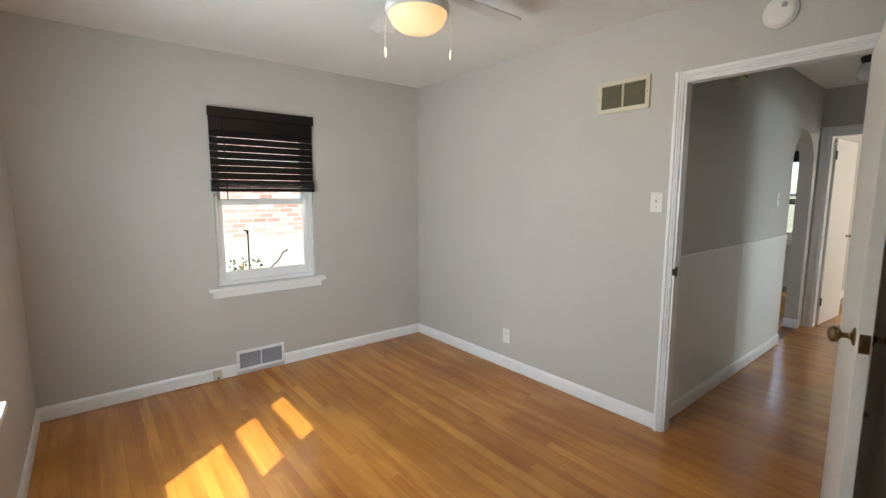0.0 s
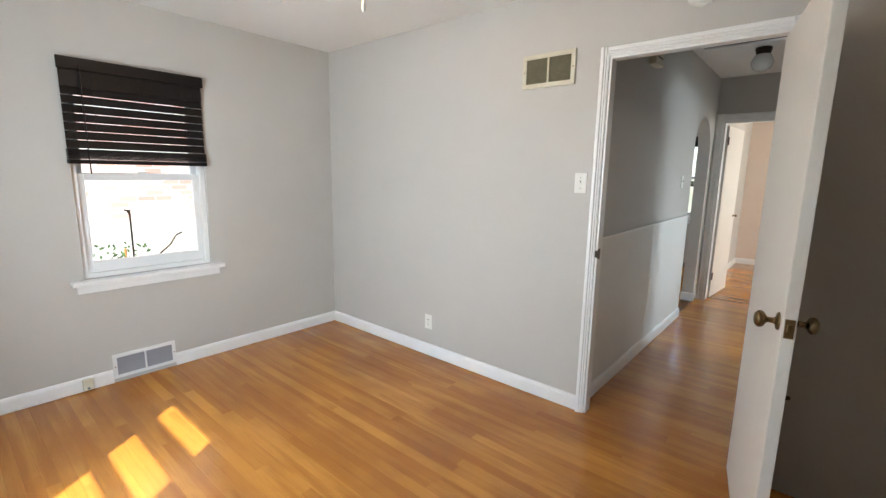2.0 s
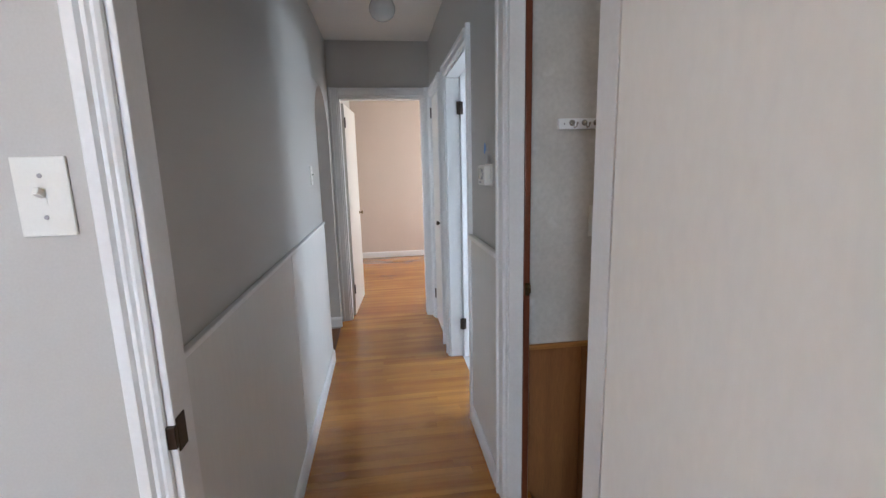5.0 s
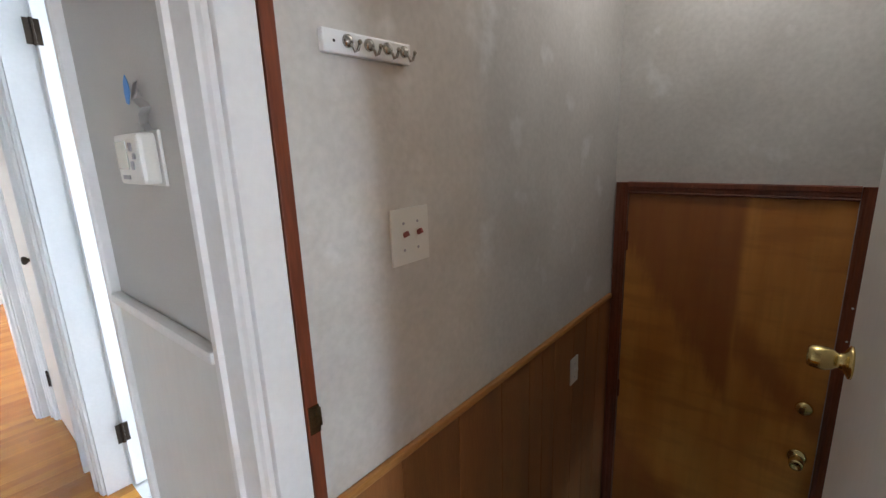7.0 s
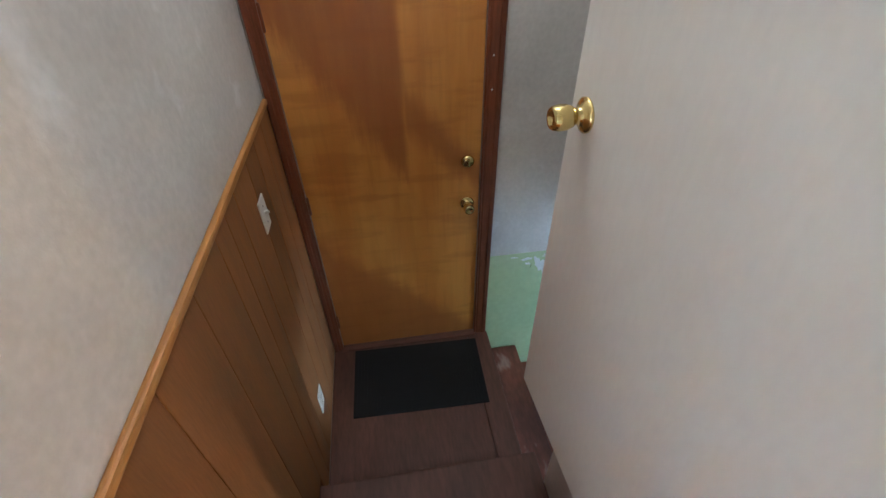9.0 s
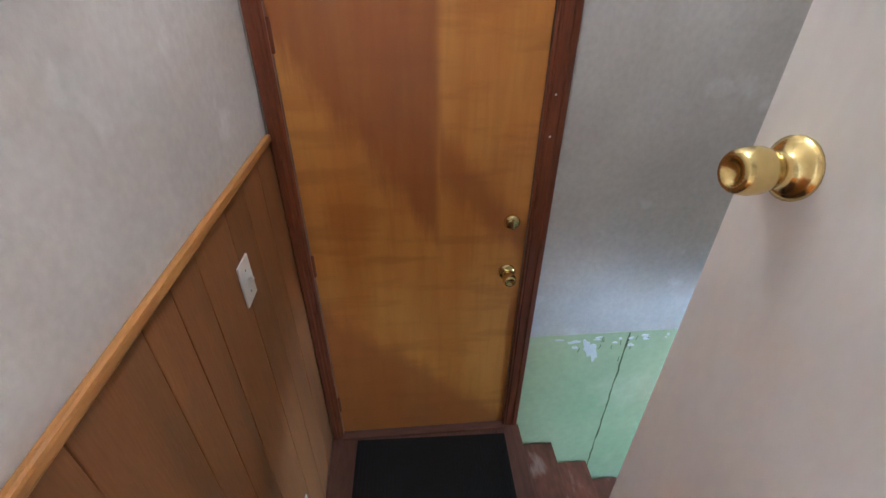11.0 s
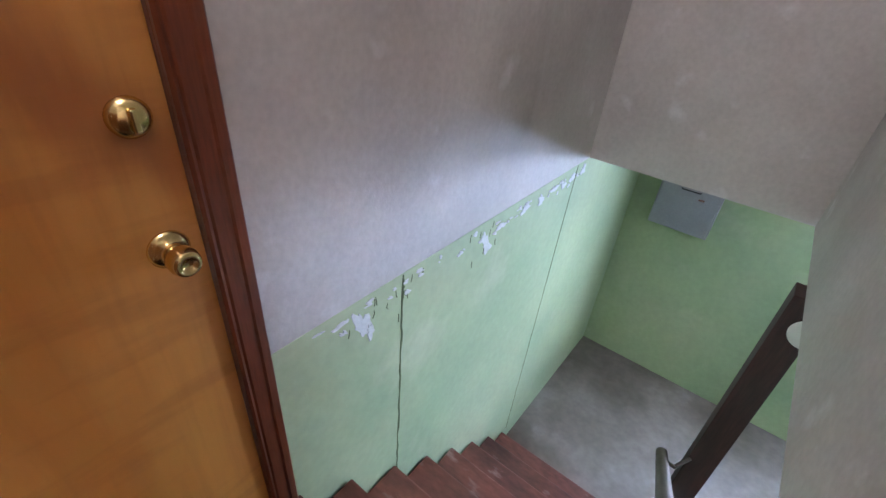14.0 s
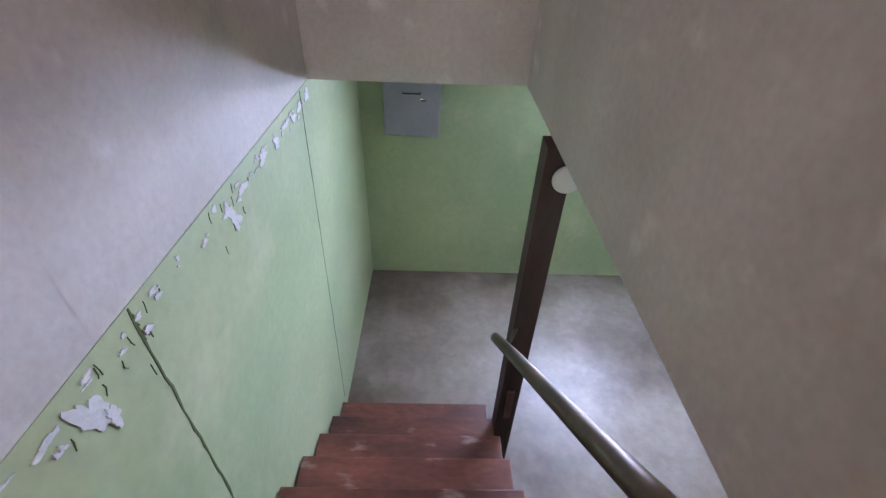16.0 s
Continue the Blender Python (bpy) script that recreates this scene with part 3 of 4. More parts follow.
def knob(parent, m, material, name="door_knob", kind="oval"):
    """A door knob with its rose; local z points away from the door's face."""
    if kind == "oval":
        prof = [(0.0, 0.0), (0.029, 0.0), (0.029, 0.003), (0.024, 0.007), (0.012, 0.010), (0.009, 0.016), (0.009, 0.030), (0.014, 0.034), (0.024, 0.040), (0.0275, 0.048), (0.026, 0.056), (0.018, 0.063), (0.008, 0.066), (0.0, 0.0665)]
    elif kind == "tulip":
        prof = [(0.0, 0.0), (0.033, 0.0), (0.033, 0.004), (0.026, 0.008), (0.018, 0.012), (0.015, 0.02), (0.016, 0.024), (0.020, 0.028), (0.024, 0.040), (0.0245, 0.052), (0.022, 0.064), (0.019, 0.068), (0.013, 0.068), (0.012, 0.064), (0.0, 0.063)]
    elif kind == "bolt":
        prof = [(0.0, 0.0), (0.029, 0.0), (0.029, 0.006), (0.024, 0.013), (0.016, 0.017), (0.0, 0.018)]
    else:
        prof = [(0.0, 0.0), (0.018, 0.0), (0.018, 0.003), (0.008, 0.006), (0.007, 0.02), (0.016, 0.028), (0.019, 0.036), (0.014, 0.043), (0.0, 0.045)]
    return part(name, lathe(prof, m, 24), material, parent, smooth=True)


def hinge(parent, x, y, z, material=OLD_BRASS, w=0.022):
    """A butt hinge: two leaves and a knuckle."""
    bm = lathe([(0, -0.046), (0.006, -0.044), (0.006, 0.044), (0, 0.046)], pose(x, y, z), 10)
    box(x - w, x + w, y + 0.001, y + 0.004, z - 0.042, z + 0.042, bm)
    return part("hinge", bm, material, parent)


FACE_OUT = pose(0, 0, 0, 90, 0, 0)


def door_leaf(name, m, w, h, material, label, thick=0.035, knob_z=0.955, metal=OLD_BRASS, kind="oval", back_knob=True, knob_in=0.065, y0=0.0):
    """A flush door: local x from the hinge, y from one face (y0) to the other, z up; with its knobs and latch plate."""
    d = thing(name, m, label, "door", kind="structure")
    slab = part("door_panel", box(0, w, y0, y0 + thick, 0, h, bevel=0.003), material, d)
    k = w - knob_in
    knob(slab, Matrix.Translation((k, y0, knob_z)) @ FACE_OUT, metal, kind=kind)
    if back_knob:
        knob(slab, Matrix.Translation((k, y0 + thick, knob_z)) @ pose(0, 0, 0, -90), metal, kind=kind)
    part("latch_plate", box(w - 0.001, w + 0.002, y0 + 0.005, y0 + thick - 0.005, knob_z - 0.034, knob_z + 0.026, bevel=0.001), metal, slab, "worn brass latch plate")
    part("latch_bolt", box(w + 0.001, w + 0.010, y0 + 0.011, y0 + thick - 0.011, knob_z - 0.012, knob_z + 0.012, bevel=0.002), metal, slab)
    return d


def sash_window(name, m, w, h, depth, label, lower=0.66, sill=True, sash=TRIM):
    """A double-hung window in an opening; local x across (middle 0), y outwards, z up from the opening's foot."""
    f = thing(name, m, label, "window", kind="structure")
    a = w / 2
    frame_y0, frame_y1 = 0.03, depth - 0.01
    fr = part("window_frame", box(-a, -a + 0.03, frame_y0, frame_y1, 0, h, bevel=0.002), TRIM, f)
    part("window_frame", box(a - 0.03, a, frame_y0, frame_y1, 0, h, bevel=0.002), TRIM, f)
    part("window_head", box(-a + 0.03, a - 0.03, frame_y0, frame_y1, h - 0.03, h, bevel=0.002), TRIM, f)
    part("window_foot", box(-a + 0.03, a - 0.03, frame_y0, frame_y1, 0, 0.03, bevel=0.002), TRIM, f)
    for nm, y, z0, z1, bottom in (("lower_sash", 0.055, 0.03, lower + 0.035, 0.07), ("upper_sash", 0.092, lower, h - 0.03, 0.04)):
        s = part(nm, box(-a + 0.03, -a + 0.07, y, y + 0.034, z0, z1, bevel=0.004), sash, f)
        part("stile", box(a - 0.07, a - 0.03, y, y + 0.034, z0, z1, bevel=0.004), sash, s)
        part("bottom_rail", box(-a + 0.07, a - 0.07, y + 0.001, y + 0.033, z0, z0 + bottom, bevel=0.004), sash, s)
        part("top_rail", box(-a + 0.07, a - 0.07, y + 0.001, y + 0.033, z1 - 0.042, z1, bevel=0.004), sash, s)
        g = part("pane", box(-a + 0.066, a - 0.066, y + 0.015, y + 0.019, z0 + bottom - 0.004, z1 - 0.038), GLASS, s)
        g.visible_shadow = False
    if sill and lower < 0.7:
        part("sash_lock", box(-0.03, 0.03, 0.040, 0.056, lower + 0.034, lower + 0.050, bevel=0.004), TRIM, f)
    if sill:
        part("window_sill", box(-a - 0.072, a + 0.072, -0.062, 0.05, -0.032, -0.002, bevel=0.008), TRIM, f)
        part("apron", box(-a - 0.045, a + 0.045, -0.020, -0.001, -0.085, -0.033, bevel=0.004), TRIM, f)
    return f


def blind(m, w, h, slats, label, stack=0.09, tilt=66, deep=0.07):
    """A wooden venetian blind; local x across (middle 0), y towards the wall, z down from 0 at its top."""
    b = thing("venetian_blind", m, label, "blind")
    part("valance", box(-w / 2, w / 2, -0.055, -0.040, -deep, 0.0, bevel=0.004), BLIND, b)
    part("head_rail", box(-w / 2 + 0.01, w / 2 - 0.01, -0.038, -0.002, -0.055, -0.004, bevel=0.002), BLIND, b)
    if slats:
        part("top_slat", box(-w / 2 + 0.008, w / 2 - 0.008, -0.034, -0.030, -0.165, -0.056, bevel=0.001), BLIND, b)
    low = -h + stack
    for k in range(slats):
        z = -0.160 + (low + 0.160) * (k + 0.5) / slats
        bm = box(-w / 2 + 0.008, w / 2 - 0.008, -0.0248, 0.0248, -0.0015, 0.0015, bevel=0.001)
        part("slat", placed(bm, Matrix.Translation((0, -0.026, z)) @ pose(0, 0, 0, tilt)), BLIND, b)
    n = 9
    for k in range(n):
        z = -h + 0.028 + (stack - 0.03) * k / n
        part("stacked_slat", box(-w / 2 + 0.006, w / 2 - 0.006, -0.050, -0.003, z, z + (stack - 0.03) / n - 0.001, bevel=0.001), BLIND, b)
    part("bottom_rail", box(-w / 2 + 0.004, w / 2 - 0.004, -0.052, -0.002, -h, -h + 0.026, bevel=0.007), BLIND, b)
    for x in (-w * 0.3, 0.0, w * 0.3):
        part("ladder_cord", tube([(x, -0.052, -0.07), (x, -0.052, -h + 0.02)], 0.0011, 6), BLIND, b)
    part("tilt_wand", tube([(-w / 2 + 0.10, -0.062, -0.05), (-w / 2 + 0.105, -0.063, -h - 0.06)], 0.004, 8), BLIND, b)
    return b


def plate(name, m, w, h, label, category, toggles=(), outlet=False, toggle_mat=None, base=PLASTIC, group=""):
    """A wall plate for switches or an outlet; local x across, z up, the wall at y = 0, facing -y."""
    p = thing(name, m, label, category, group)
    body = part("cover_plate", box(-w / 2, w / 2, -0.006, -0.0005, -h / 2, h / 2, bevel=0.0025), base, p)
    for x in toggles:
        part("slot", box(x - 0.005, x + 0.005, -0.0068, -0.0055, -0.012, 0.012), base, body)
        part("toggle", placed(box(-0.0038, 0.0038, -0.015, 0.0, -0.0055, 0.0055, bevel=0.0015), Matrix.Translation((x, -0.006, 0.003)) @ pose(0, 0, 0, -28)), toggle_mat or base, body)
        for z in (-0.030, 0.030):
            part("screw", lathe([(0, 0), (0.0035, 0), (0.003, 0.0012), (0, 0.0015)], pose(x, -0.006, z, 90), 10), GREY_METAL, body)
    if outlet:
        for z in (-0.019, 0.019):
            s = part("socket", box(-0.017, 0.017, -0.0085, -0.0055, z - 0.014, z + 0.014, bevel=0.004), base, body)
            for x in (-0.006, 0.006):
                part("slot", box(x - 0.001, x + 0.001, -0.0092, -0.0082, z - 0.003, z + 0.006), DARK, s)
            part("earth_hole", lathe([(0, 0), (0.0022, 0), (0, 0.0008)], pose(0, -0.0083, z - 0.008, 90), 8), DARK, s)
        part("screw", lathe([(0, 0), (0.0035, 0), (0.003, 0.0012), (0, 0.0015)], pose(0, -0.006, 0, 90), 10), GREY_METAL, body)
    return p


def baseboard(name, x0, x1, y0, y1, side, h=0.095, t=0.014, z=0.0):
    """A skirting board along a wall from (x0, y0) to (x1, y1); side: +1 or -1, the side of the wall that it stands out to."""
    a, b = Vector((x0, y0, z)), Vector((x1, y1, z))
    d = (b - a).normalized()
    n = Vector((-d.y, d.x, 0)) * side
    prof = [(0, 0.004), (t, 0.004), (t, h - 0.02), (t * 0.75, h - 0.008), (t * 0.35, h), (0, h)]
    bm = bmesh.new()
    lo, hi = [bm.verts.new(a + n * p + Vector((0, 0, q))) for p, q in prof], [bm.verts.new(b + n * p + Vector((0, 0, q))) for p, q in prof]
    for k in range(len(prof)):
        j = (k + 1) % len(prof)
        bm.faces.new((lo[k], lo[j], hi[j], hi[k]))
    bm.faces.new(lo)
    bm.faces.new(hi)
    return structure(name, bm, TRIM, "white painted wooden baseboard", "baseboard")


baseboard("baseboard_west", 0, 0, -2.95, -1.78, -1)
baseboard("baseboard_west", 0, 0, -1.40, 0.0, -1)
baseboard("baseboard_north", 0.014, 2.464, 0, 0, -1)
baseboard("baseboard_south", 0.014, 4.016, -2.95, -2.95, 1)
baseboard("baseboard_east", 4.03, 4.03, -2.95, 0.0, 1)
baseboard("baseboard_hall_west", 2.461, 2.461, 0.14, 2.49, -1)
baseboard("baseboard_arch", 2.325, 2.462, 3.24, 3.24, -1)
baseboard("baseboard_hall_east", HALL_E - 0.010, HALL_E - 0.010, 0.985, 1.53, 1)
baseboard("baseboard_end_room", 2.45, 4.92, 6.42, 6.42, -1)
baseboard("baseboard_end_room_west", 2.45, 2.45, 3.56, 6.42, -1)

# doorways
bedroom_frame = door_frame("door_frame_bedroom", pose(2.505, 0, 0), 0.785, 2.06, 0.07, TRIM, "white painted moulded door casing", back=False, cw=0.046, far_cw=0.088)
latch_strike = part("strike_plate", box(0.0175, 0.0205, 0.004, 0.034, 0.955, 1.015, bevel=0.001), BRONZE, bedroom_frame, "dark worn strike plate")
part("strike_lip", box(0.004, 0.0200, -0.006, 0.005, 0.965, 1.005, bevel=0.002), BRONZE, latch_strike)
door_frame("door_frame_basement", pose(HALL_E, 0.88, 0, 0, 0, -90), 0.81, 2.03, 0.059, TRIM, "white painted casing of the basement doorway", back=False, cw=0.100)
door_frame("door_frame_bath", pose(HALL_E, 2.42, 0, 0, 0, -90), 0.82, 2.03, 0.09, TRIM, "glossy white bathroom door casing")
door_frame("door_frame_closet", pose(HALL_E, 3.31, 0, 0, 0, -90), 0.59, 2.03, 0.09, TRIM, "white painted closet door casing", back=False)
door_frame("door_frame_end", pose(2.530, 3.41, 0), 0.75, 2.045, 0.12, TRIM, "white painted casing of the end bedroom doorway", cw=0.083)
brown = thing("door_rebate", pose(3.31, 0.88, 0, 0, 0, -90), "dark brown stained door rebate with a steel strike plate", "door frame", kind="structure")
part("side_rebate", box(0.0, 0.020, 0.090, 0.113, 0, 2.03, bevel=0.002), MAHOGANY, brown)
part("side_rebate", box(0.745, 0.81, 0.090, 0.113, 0, 2.03, bevel=0.002), MAHOGANY, brown)
part("head_rebate", box(0.020, 0.744, 0.090, 0.113, 2.01, 2.03, bevel=0.002), MAHOGANY, brown)
strike = part("strike_plate", box(0.0195, 0.022, 0.093, 0.113, 0.922, 0.972, bevel=0.001), OLD_BRASS, brown, "worn steel strike plate")
part("strike_lip", box(0.010, 0.0215, 0.1128, 0.117, 0.930, 0.964, bevel=0.001), OLD_BRASS, strike)

d1 = door_leaf("door_1", pose(3.262, -0.022, 0.008, 0, 0, -79.0), 0.813, 2.005, DOOR_WHITE, "open flush white painted bedroom door", knob_z=0.977)
part("bumper", lathe([(0, 0.0), (0.007, 0.0), (0.007, 0.012), (0.005, 0.016), (0, 0.016)], pose(0.785, 0.035, 0.745, -90), 12), BRONZE, d1, "small dark rubber bumper")
d2 = door_leaf("door_2", pose(3.449, 0.128, 0.015, 0, 0, 3.3), 0.788, 2.0, DOOR_WHITE, "open flush white basement door with brass knob", metal=BRASS, kind="tulip", back_knob=False, knob_in=0.058, y0=-0.035, knob_z=0.92)
for ob in d2.children:
    for kid in ob.children:
        if kid.name.startswith("door_knob"):
            kid.data.transform(Matrix.Diagonal((1, -1, 1, 1)) @ Matrix.Translation((0, 0.035, 0)))
            kid.data.flip_normals()
d3 = door_leaf("door_3", pose(2.536, 3.535, 0.008, 0, 0, 85.5), 0.72, 2.0, DOOR_WHITE, "open flush white door of the end bedroom", kind="small", y0=-0.035, knob_z=0.95)
for z in (0.27, 1.84):
    hinge(d3, 0.0, -0.040, z - 0.008, BRONZE)
d4 = door_leaf("door_4", pose(HALL_E + 0.006, 3.288, 0.01, 0, 0, -90), 0.545, 2.0, DOOR_WHITE, "closed narrow white closet door", kind="small", back_knob=False, metal=BRONZE, knob_z=0.965, knob_in=0.055)
for z in (0.24, 1.88):
    hinge(d4, -0.008, -0.008, z, BRONZE)
d5 = door_leaf("door_5", pose(3.435, 2.398, 0.01, 0, 0, 2), 0.77, 2.0, TRIM, "glossy white bathroom door opened inwards", y0=-0.035)
for z in (0.26, 1.80):
    hinge(d5, -0.006, -0.040, z, BRONZE)

sash_window("window_1", pose(0, -1.485, 0.725, 0, 0, 90), 0.77, 1.305, 0.15, "white double-hung sash window with brick view", lower=0.625)
sash_window("window_2", pose(1.915, -2.95, 0.70, 0, 0, 180), 0.71, 1.50, 0.15, "white double-hung sash window in full sun", lower=0.72)
sash_window("window_3", pose(1.625, 5.8, 0.75), 1.05, 1.28, 0.15, "white living room window in daylight")
# Made-up window, out of view, as the opening for the added daylight.
sash_window("window_7", pose(-1.45, 1.5, 0.85, 0, 0, 90), 1.0, 1.2, 0.15, "unseen living room side window, made up for light", lower=0.6)
sash_window("window_4", pose(4.92, 4.9, 0.75, 0, 0, -90), 0.90, 1.25, 0.15, "white end bedroom window")
# Unseen window, its width chosen for a soft light edge in the hall.
sash_window("window_5", pose(EAST, 1.95, 1.05, 0, 0, -90), 1.08, 0.90, 0.20, "unseen bathroom window, made wide for softer light", lower=0.43, sill=False)
sash_window("window_6", pose(2.95, -2.95, -0.85, 0, 0, 180), 1.0, 0.47, 0.15, "small high basement window", lower=0.21, sill=False)
blind(pose(0.002, -1.495, 2.055, 0, 0, 90), 0.79, 0.61, 7, "black wooden venetian blind, half raised", tilt=78)
# Unseen blind, its deep valance and stack sized to cut the sun into bands.
blind(pose(1.915, -2.948, 2.22, 0, 0, 180), 0.79, 0.645, 0, "unseen black blind shaped to band the sunlight", stack=0.142, deep=0.31)
blind(pose(1.625, 5.798, 2.08), 1.10, 0.80, 12, "dark wooden blind with open slats", tilt=8)

# ---- bedroom fittings ----
plate("light_switch", pose(2.396, 0, 1.385), 0.072, 0.115, "white light switch plate beside the door casing", "light switch", toggles=(0.0,))
plate("wall_outlet", pose(1.23, 0, 0.275), 0.07, 0.115, "white double wall outlet above the baseboard", "outlet", outlet=True)


def louvre_grille(name, m, w, h, label, frame_mat, slat_mat, n, border, mid, tilt):
    g = thing(name, m, label, "vent")
    part("backing", box(-w / 2 + border, w / 2 - border, -0.002, -0.0005, -h / 2 + border, h / 2 - border), DARK, g)
    for x0, x1, z0, z1 in ((-w / 2, w / 2, h / 2 - border, h / 2), (-w / 2, w / 2, -h / 2, -h / 2 + border), (-w / 2, -w / 2 + border, -h / 2 + border, h / 2 - border), (w / 2 - border, w / 2, -h / 2 + border, h / 2 - border)):
        part("frame", box(x0, x1, -0.016, -0.0005, z0, z1, bevel=0.002), frame_mat, g)
    part("mullion", box(-mid, mid, -0.015, -0.002, -h / 2 + border, h / 2 - border, bevel=0.001), frame_mat, g)
    for k in range(n):
        z = -h / 2 + border + (h - 2 * border) * (k + 0.5) / n
        for x0, x1 in ((-w / 2 + border, -mid), (mid, w / 2 - border)):
            part("slat", placed(box(x0, x1, -0.006, 0.006, -0.0006, 0.0006), Matrix.Translation((0, -0.009, z)) @ pose(0, 0, 0, tilt)), slat_mat, g)
    for x in (-w / 2 + border / 2, w / 2 - border / 2):
        part("screw", lathe([(0, 0), (0.004, 0), (0.003, 0.002), (0, 0.002)], pose(x, -0.016, 0, 90), 10), OLD_BRASS, g)
    return g


louvre_grille("return_air_grille", pose(2.155, 0, 2.03), 0.335, 0.19, "ivory metal return air grille high on the wall", IVORY, SLAT, 14, 0.026, 0.006, -40)
louvre_grille("floor_register", pose(0, -1.59, 0.112, 0, 0, 90), 0.375, 0.165, "white metal heating register set in the baseboard", TRIM, GREY_METAL, 12, 0.022, 0.005, 35)
jack = thing("phone_jack", pose(0.014, -1.92, 0.05, 0, 0, 90), "small beige telephone jack box on the baseboard", "phone jack")
part("box", box(-0.028, 0.028, -0.022, 0.0, -0.038, 0.038, bevel=0.005), IVORY, jack)
part("socket", box(-0.007, 0.007, -0.023, -0.0215, -0.03, -0.018), DARK, jack)

smoke = thing("smoke_detector", pose(2.925, 0, 2.283), "round white smoke detector on the wall over the door", "smoke detector")
part("base", lathe([(0, 0), (0.072, 0), (0.072, 0.010), (0.066, 0.014), (0, 0.014)], FACE_OUT, 32), PLASTIC, smoke, smooth=True)
part("cover", lathe([(0.066, 0.013), (0.062, 0.024), (0.05, 0.031), (0.02, 0.034), (0, 0.034)], FACE_OUT, 32), PLASTIC, smoke, smooth=True)
part("test_button", lathe([(0, 0.033), (0.012, 0.033), (0.011, 0.037), (0, 0.0375)], pose(0.02, 0, 0.022, 90), 14), GREY_METAL, smoke)


def ceiling_fan(m):
    f = thing("ceiling_fan", m, "white ceiling fan with a lit frosted glass bowl", "ceiling fan")
    part("canopy", lathe([(0, 0), (0.07, 0), (0.075, -0.01), (0.06, -0.04), (0.02, -0.05), (0, -0.05)], None, 28), FAN_WHITE, f, smooth=True)
    part("motor", lathe([(0.02, -0.045), (0.10, -0.055), (0.125, -0.075), (0.125, -0.125), (0.10, -0.15), (0.06, -0.165), (0.055, -0.19), (0.0, -0.19)], None, 32), FAN_WHITE, f, smooth=True)
    fit_ring = part("light_fitter", lathe([(0, -0.185), (0.09, -0.19), (0.138, -0.215), (0.142, -0.235), (0.136, -0.248), (0.0, -0.248)], None, 36), FAN_WHITE, f, smooth=True)
    bowl = part("glass_bowl", lathe([(0.128, -0.245), (0.126, -0.262), (0.112, -0.29), (0.085, -0.312), (0.045, -0.326), (0.0, -0.331)], None, 36), BOWL, f, "glowing frosted glass bowl", smooth=True)
    bowl.visible_shadow = False
    for k in range(5):
        turn = pose(0, 0, 0, 0, 0, 72 * k + 20)
        bm = bmesh.new()
        prof = [(0.20, 0.045), (0.26, 0.056), (0.60, 0.068), (0.635, 0.055), (0.645, 0.0), (0.635, -0.055), (0.60, -0.068), (0.26, -0.056), (0.20, -0.045)]
        lo, hi = [bm.verts.new((x, y, -0.003)) for x, y in prof], [bm.verts.new((x, y, 0.003)) for x, y in prof]
        bm.faces.new(lo)
        bm.faces.new(hi)
        for i in range(len(prof)):
            j = (i + 1) % len(prof)
            bm.faces.new((lo[i], lo[j], hi[j], hi[i]))
        bl = part("blade", placed(bm, turn @ Matrix.Translation((0, 0, -0.12)) @ pose(0, 0, 0, 11)), FAN_WHITE, f)
        part("blade_arm", placed(box(0.11, 0.24, -0.018, 0.018, -0.128, -0.122, bevel=0.002), turn), FAN_WHITE, bl)
    for a, zl in ((228, -0.405), (48, -0.42)):
        x, y = 0.145 * math.cos(radians(a)), 0.145 * math.sin(radians(a))
        ch = part("pull_chain", tube([(x, y, -0.235), (x, y, zl + 0.02)], 0.0012, 6), GREY_METAL, f)
        part("chain_fob", lathe([(0, 0.022), (0.004, 0.018), (0.007, 0.004), (0.007, -0.016), (0.004, -0.024), (0, -0.025)], pose(x, y, zl), 12), FAN_WHITE, ch, smooth=True)
    return f


ceiling_fan(pose(1.985, -1.43, CEILING))
bulb = new("fan_bulb", bpy.data.lights.new("fan_bulb", "POINT"))
bulb.data.energy, bulb.data.color, bulb.data.shadow_soft_size = 6.0, (1.0, 0.62, 0.30), 0.03
bulb.location = (1.985, -1.43, CEILING - 0.28)

# outside the window
shrub = thing("shrub", pose(-2.6, -1.05, -0.9), "green garden shrub in the sun outside the window", "shrub")
part("stem", tube([(0, 0, 0), (0.02, 0.01, 0.7), (0.0, 0.03, 1.4)], 0.015, 8), PINE, shrub)
bm = bmesh.new()
for k in range(420):
    a, rr, zz = random.uniform(0, 2 * math.pi), 0.33 * random.random() ** 0.5, random.uniform(0.3, 1.46)
    c = Vector((rr * math.cos(a), rr * math.sin(a), zz))
    q = Euler((random.uniform(0, 3), random.uniform(0, 3), random.uniform(0, 6))).to_matrix()
    s = random.uniform(0.02, 0.045)
    bm.faces.new([bm.verts.new(c + q @ Vector(p) * s) for p in ((-1, 0, 0), (0, -0.5, 0.1), (1, 0, 0), (0, 0.5, 0.1))])
part("crown", bm, LEAF, shrub)
hose = thing("garden_post", pose(-2.45, -0.98, -0.9), "thin dark garden post outside the window", "post")
part("pole", box(-0.009, 0.009, -0.009, 0.009, 0, 1.86, bevel=0.002), BRONZE, hose)
part("arm", tube([(0, 0, 1.80), (0, -0.02, 1.85), (0, -0.05, 1.86)], 0.01, 8), BRONZE, hose)
loop = thing("garden_hose", pose(-2.45, -0.62, -0.9), "dark garden hose arched out of the yard", "garden hose")
part("pipe", tube([(0, -0.32, 0.0), (0, -0.30, 0.75), (0, -0.22, 1.18), (0, -0.08, 1.34), (0, 0.02, 1.42), (0, 0.09, 1.53), (0, 0.16, 1.56)], 0.011, 10), BRONZE, loop, smooth=True)

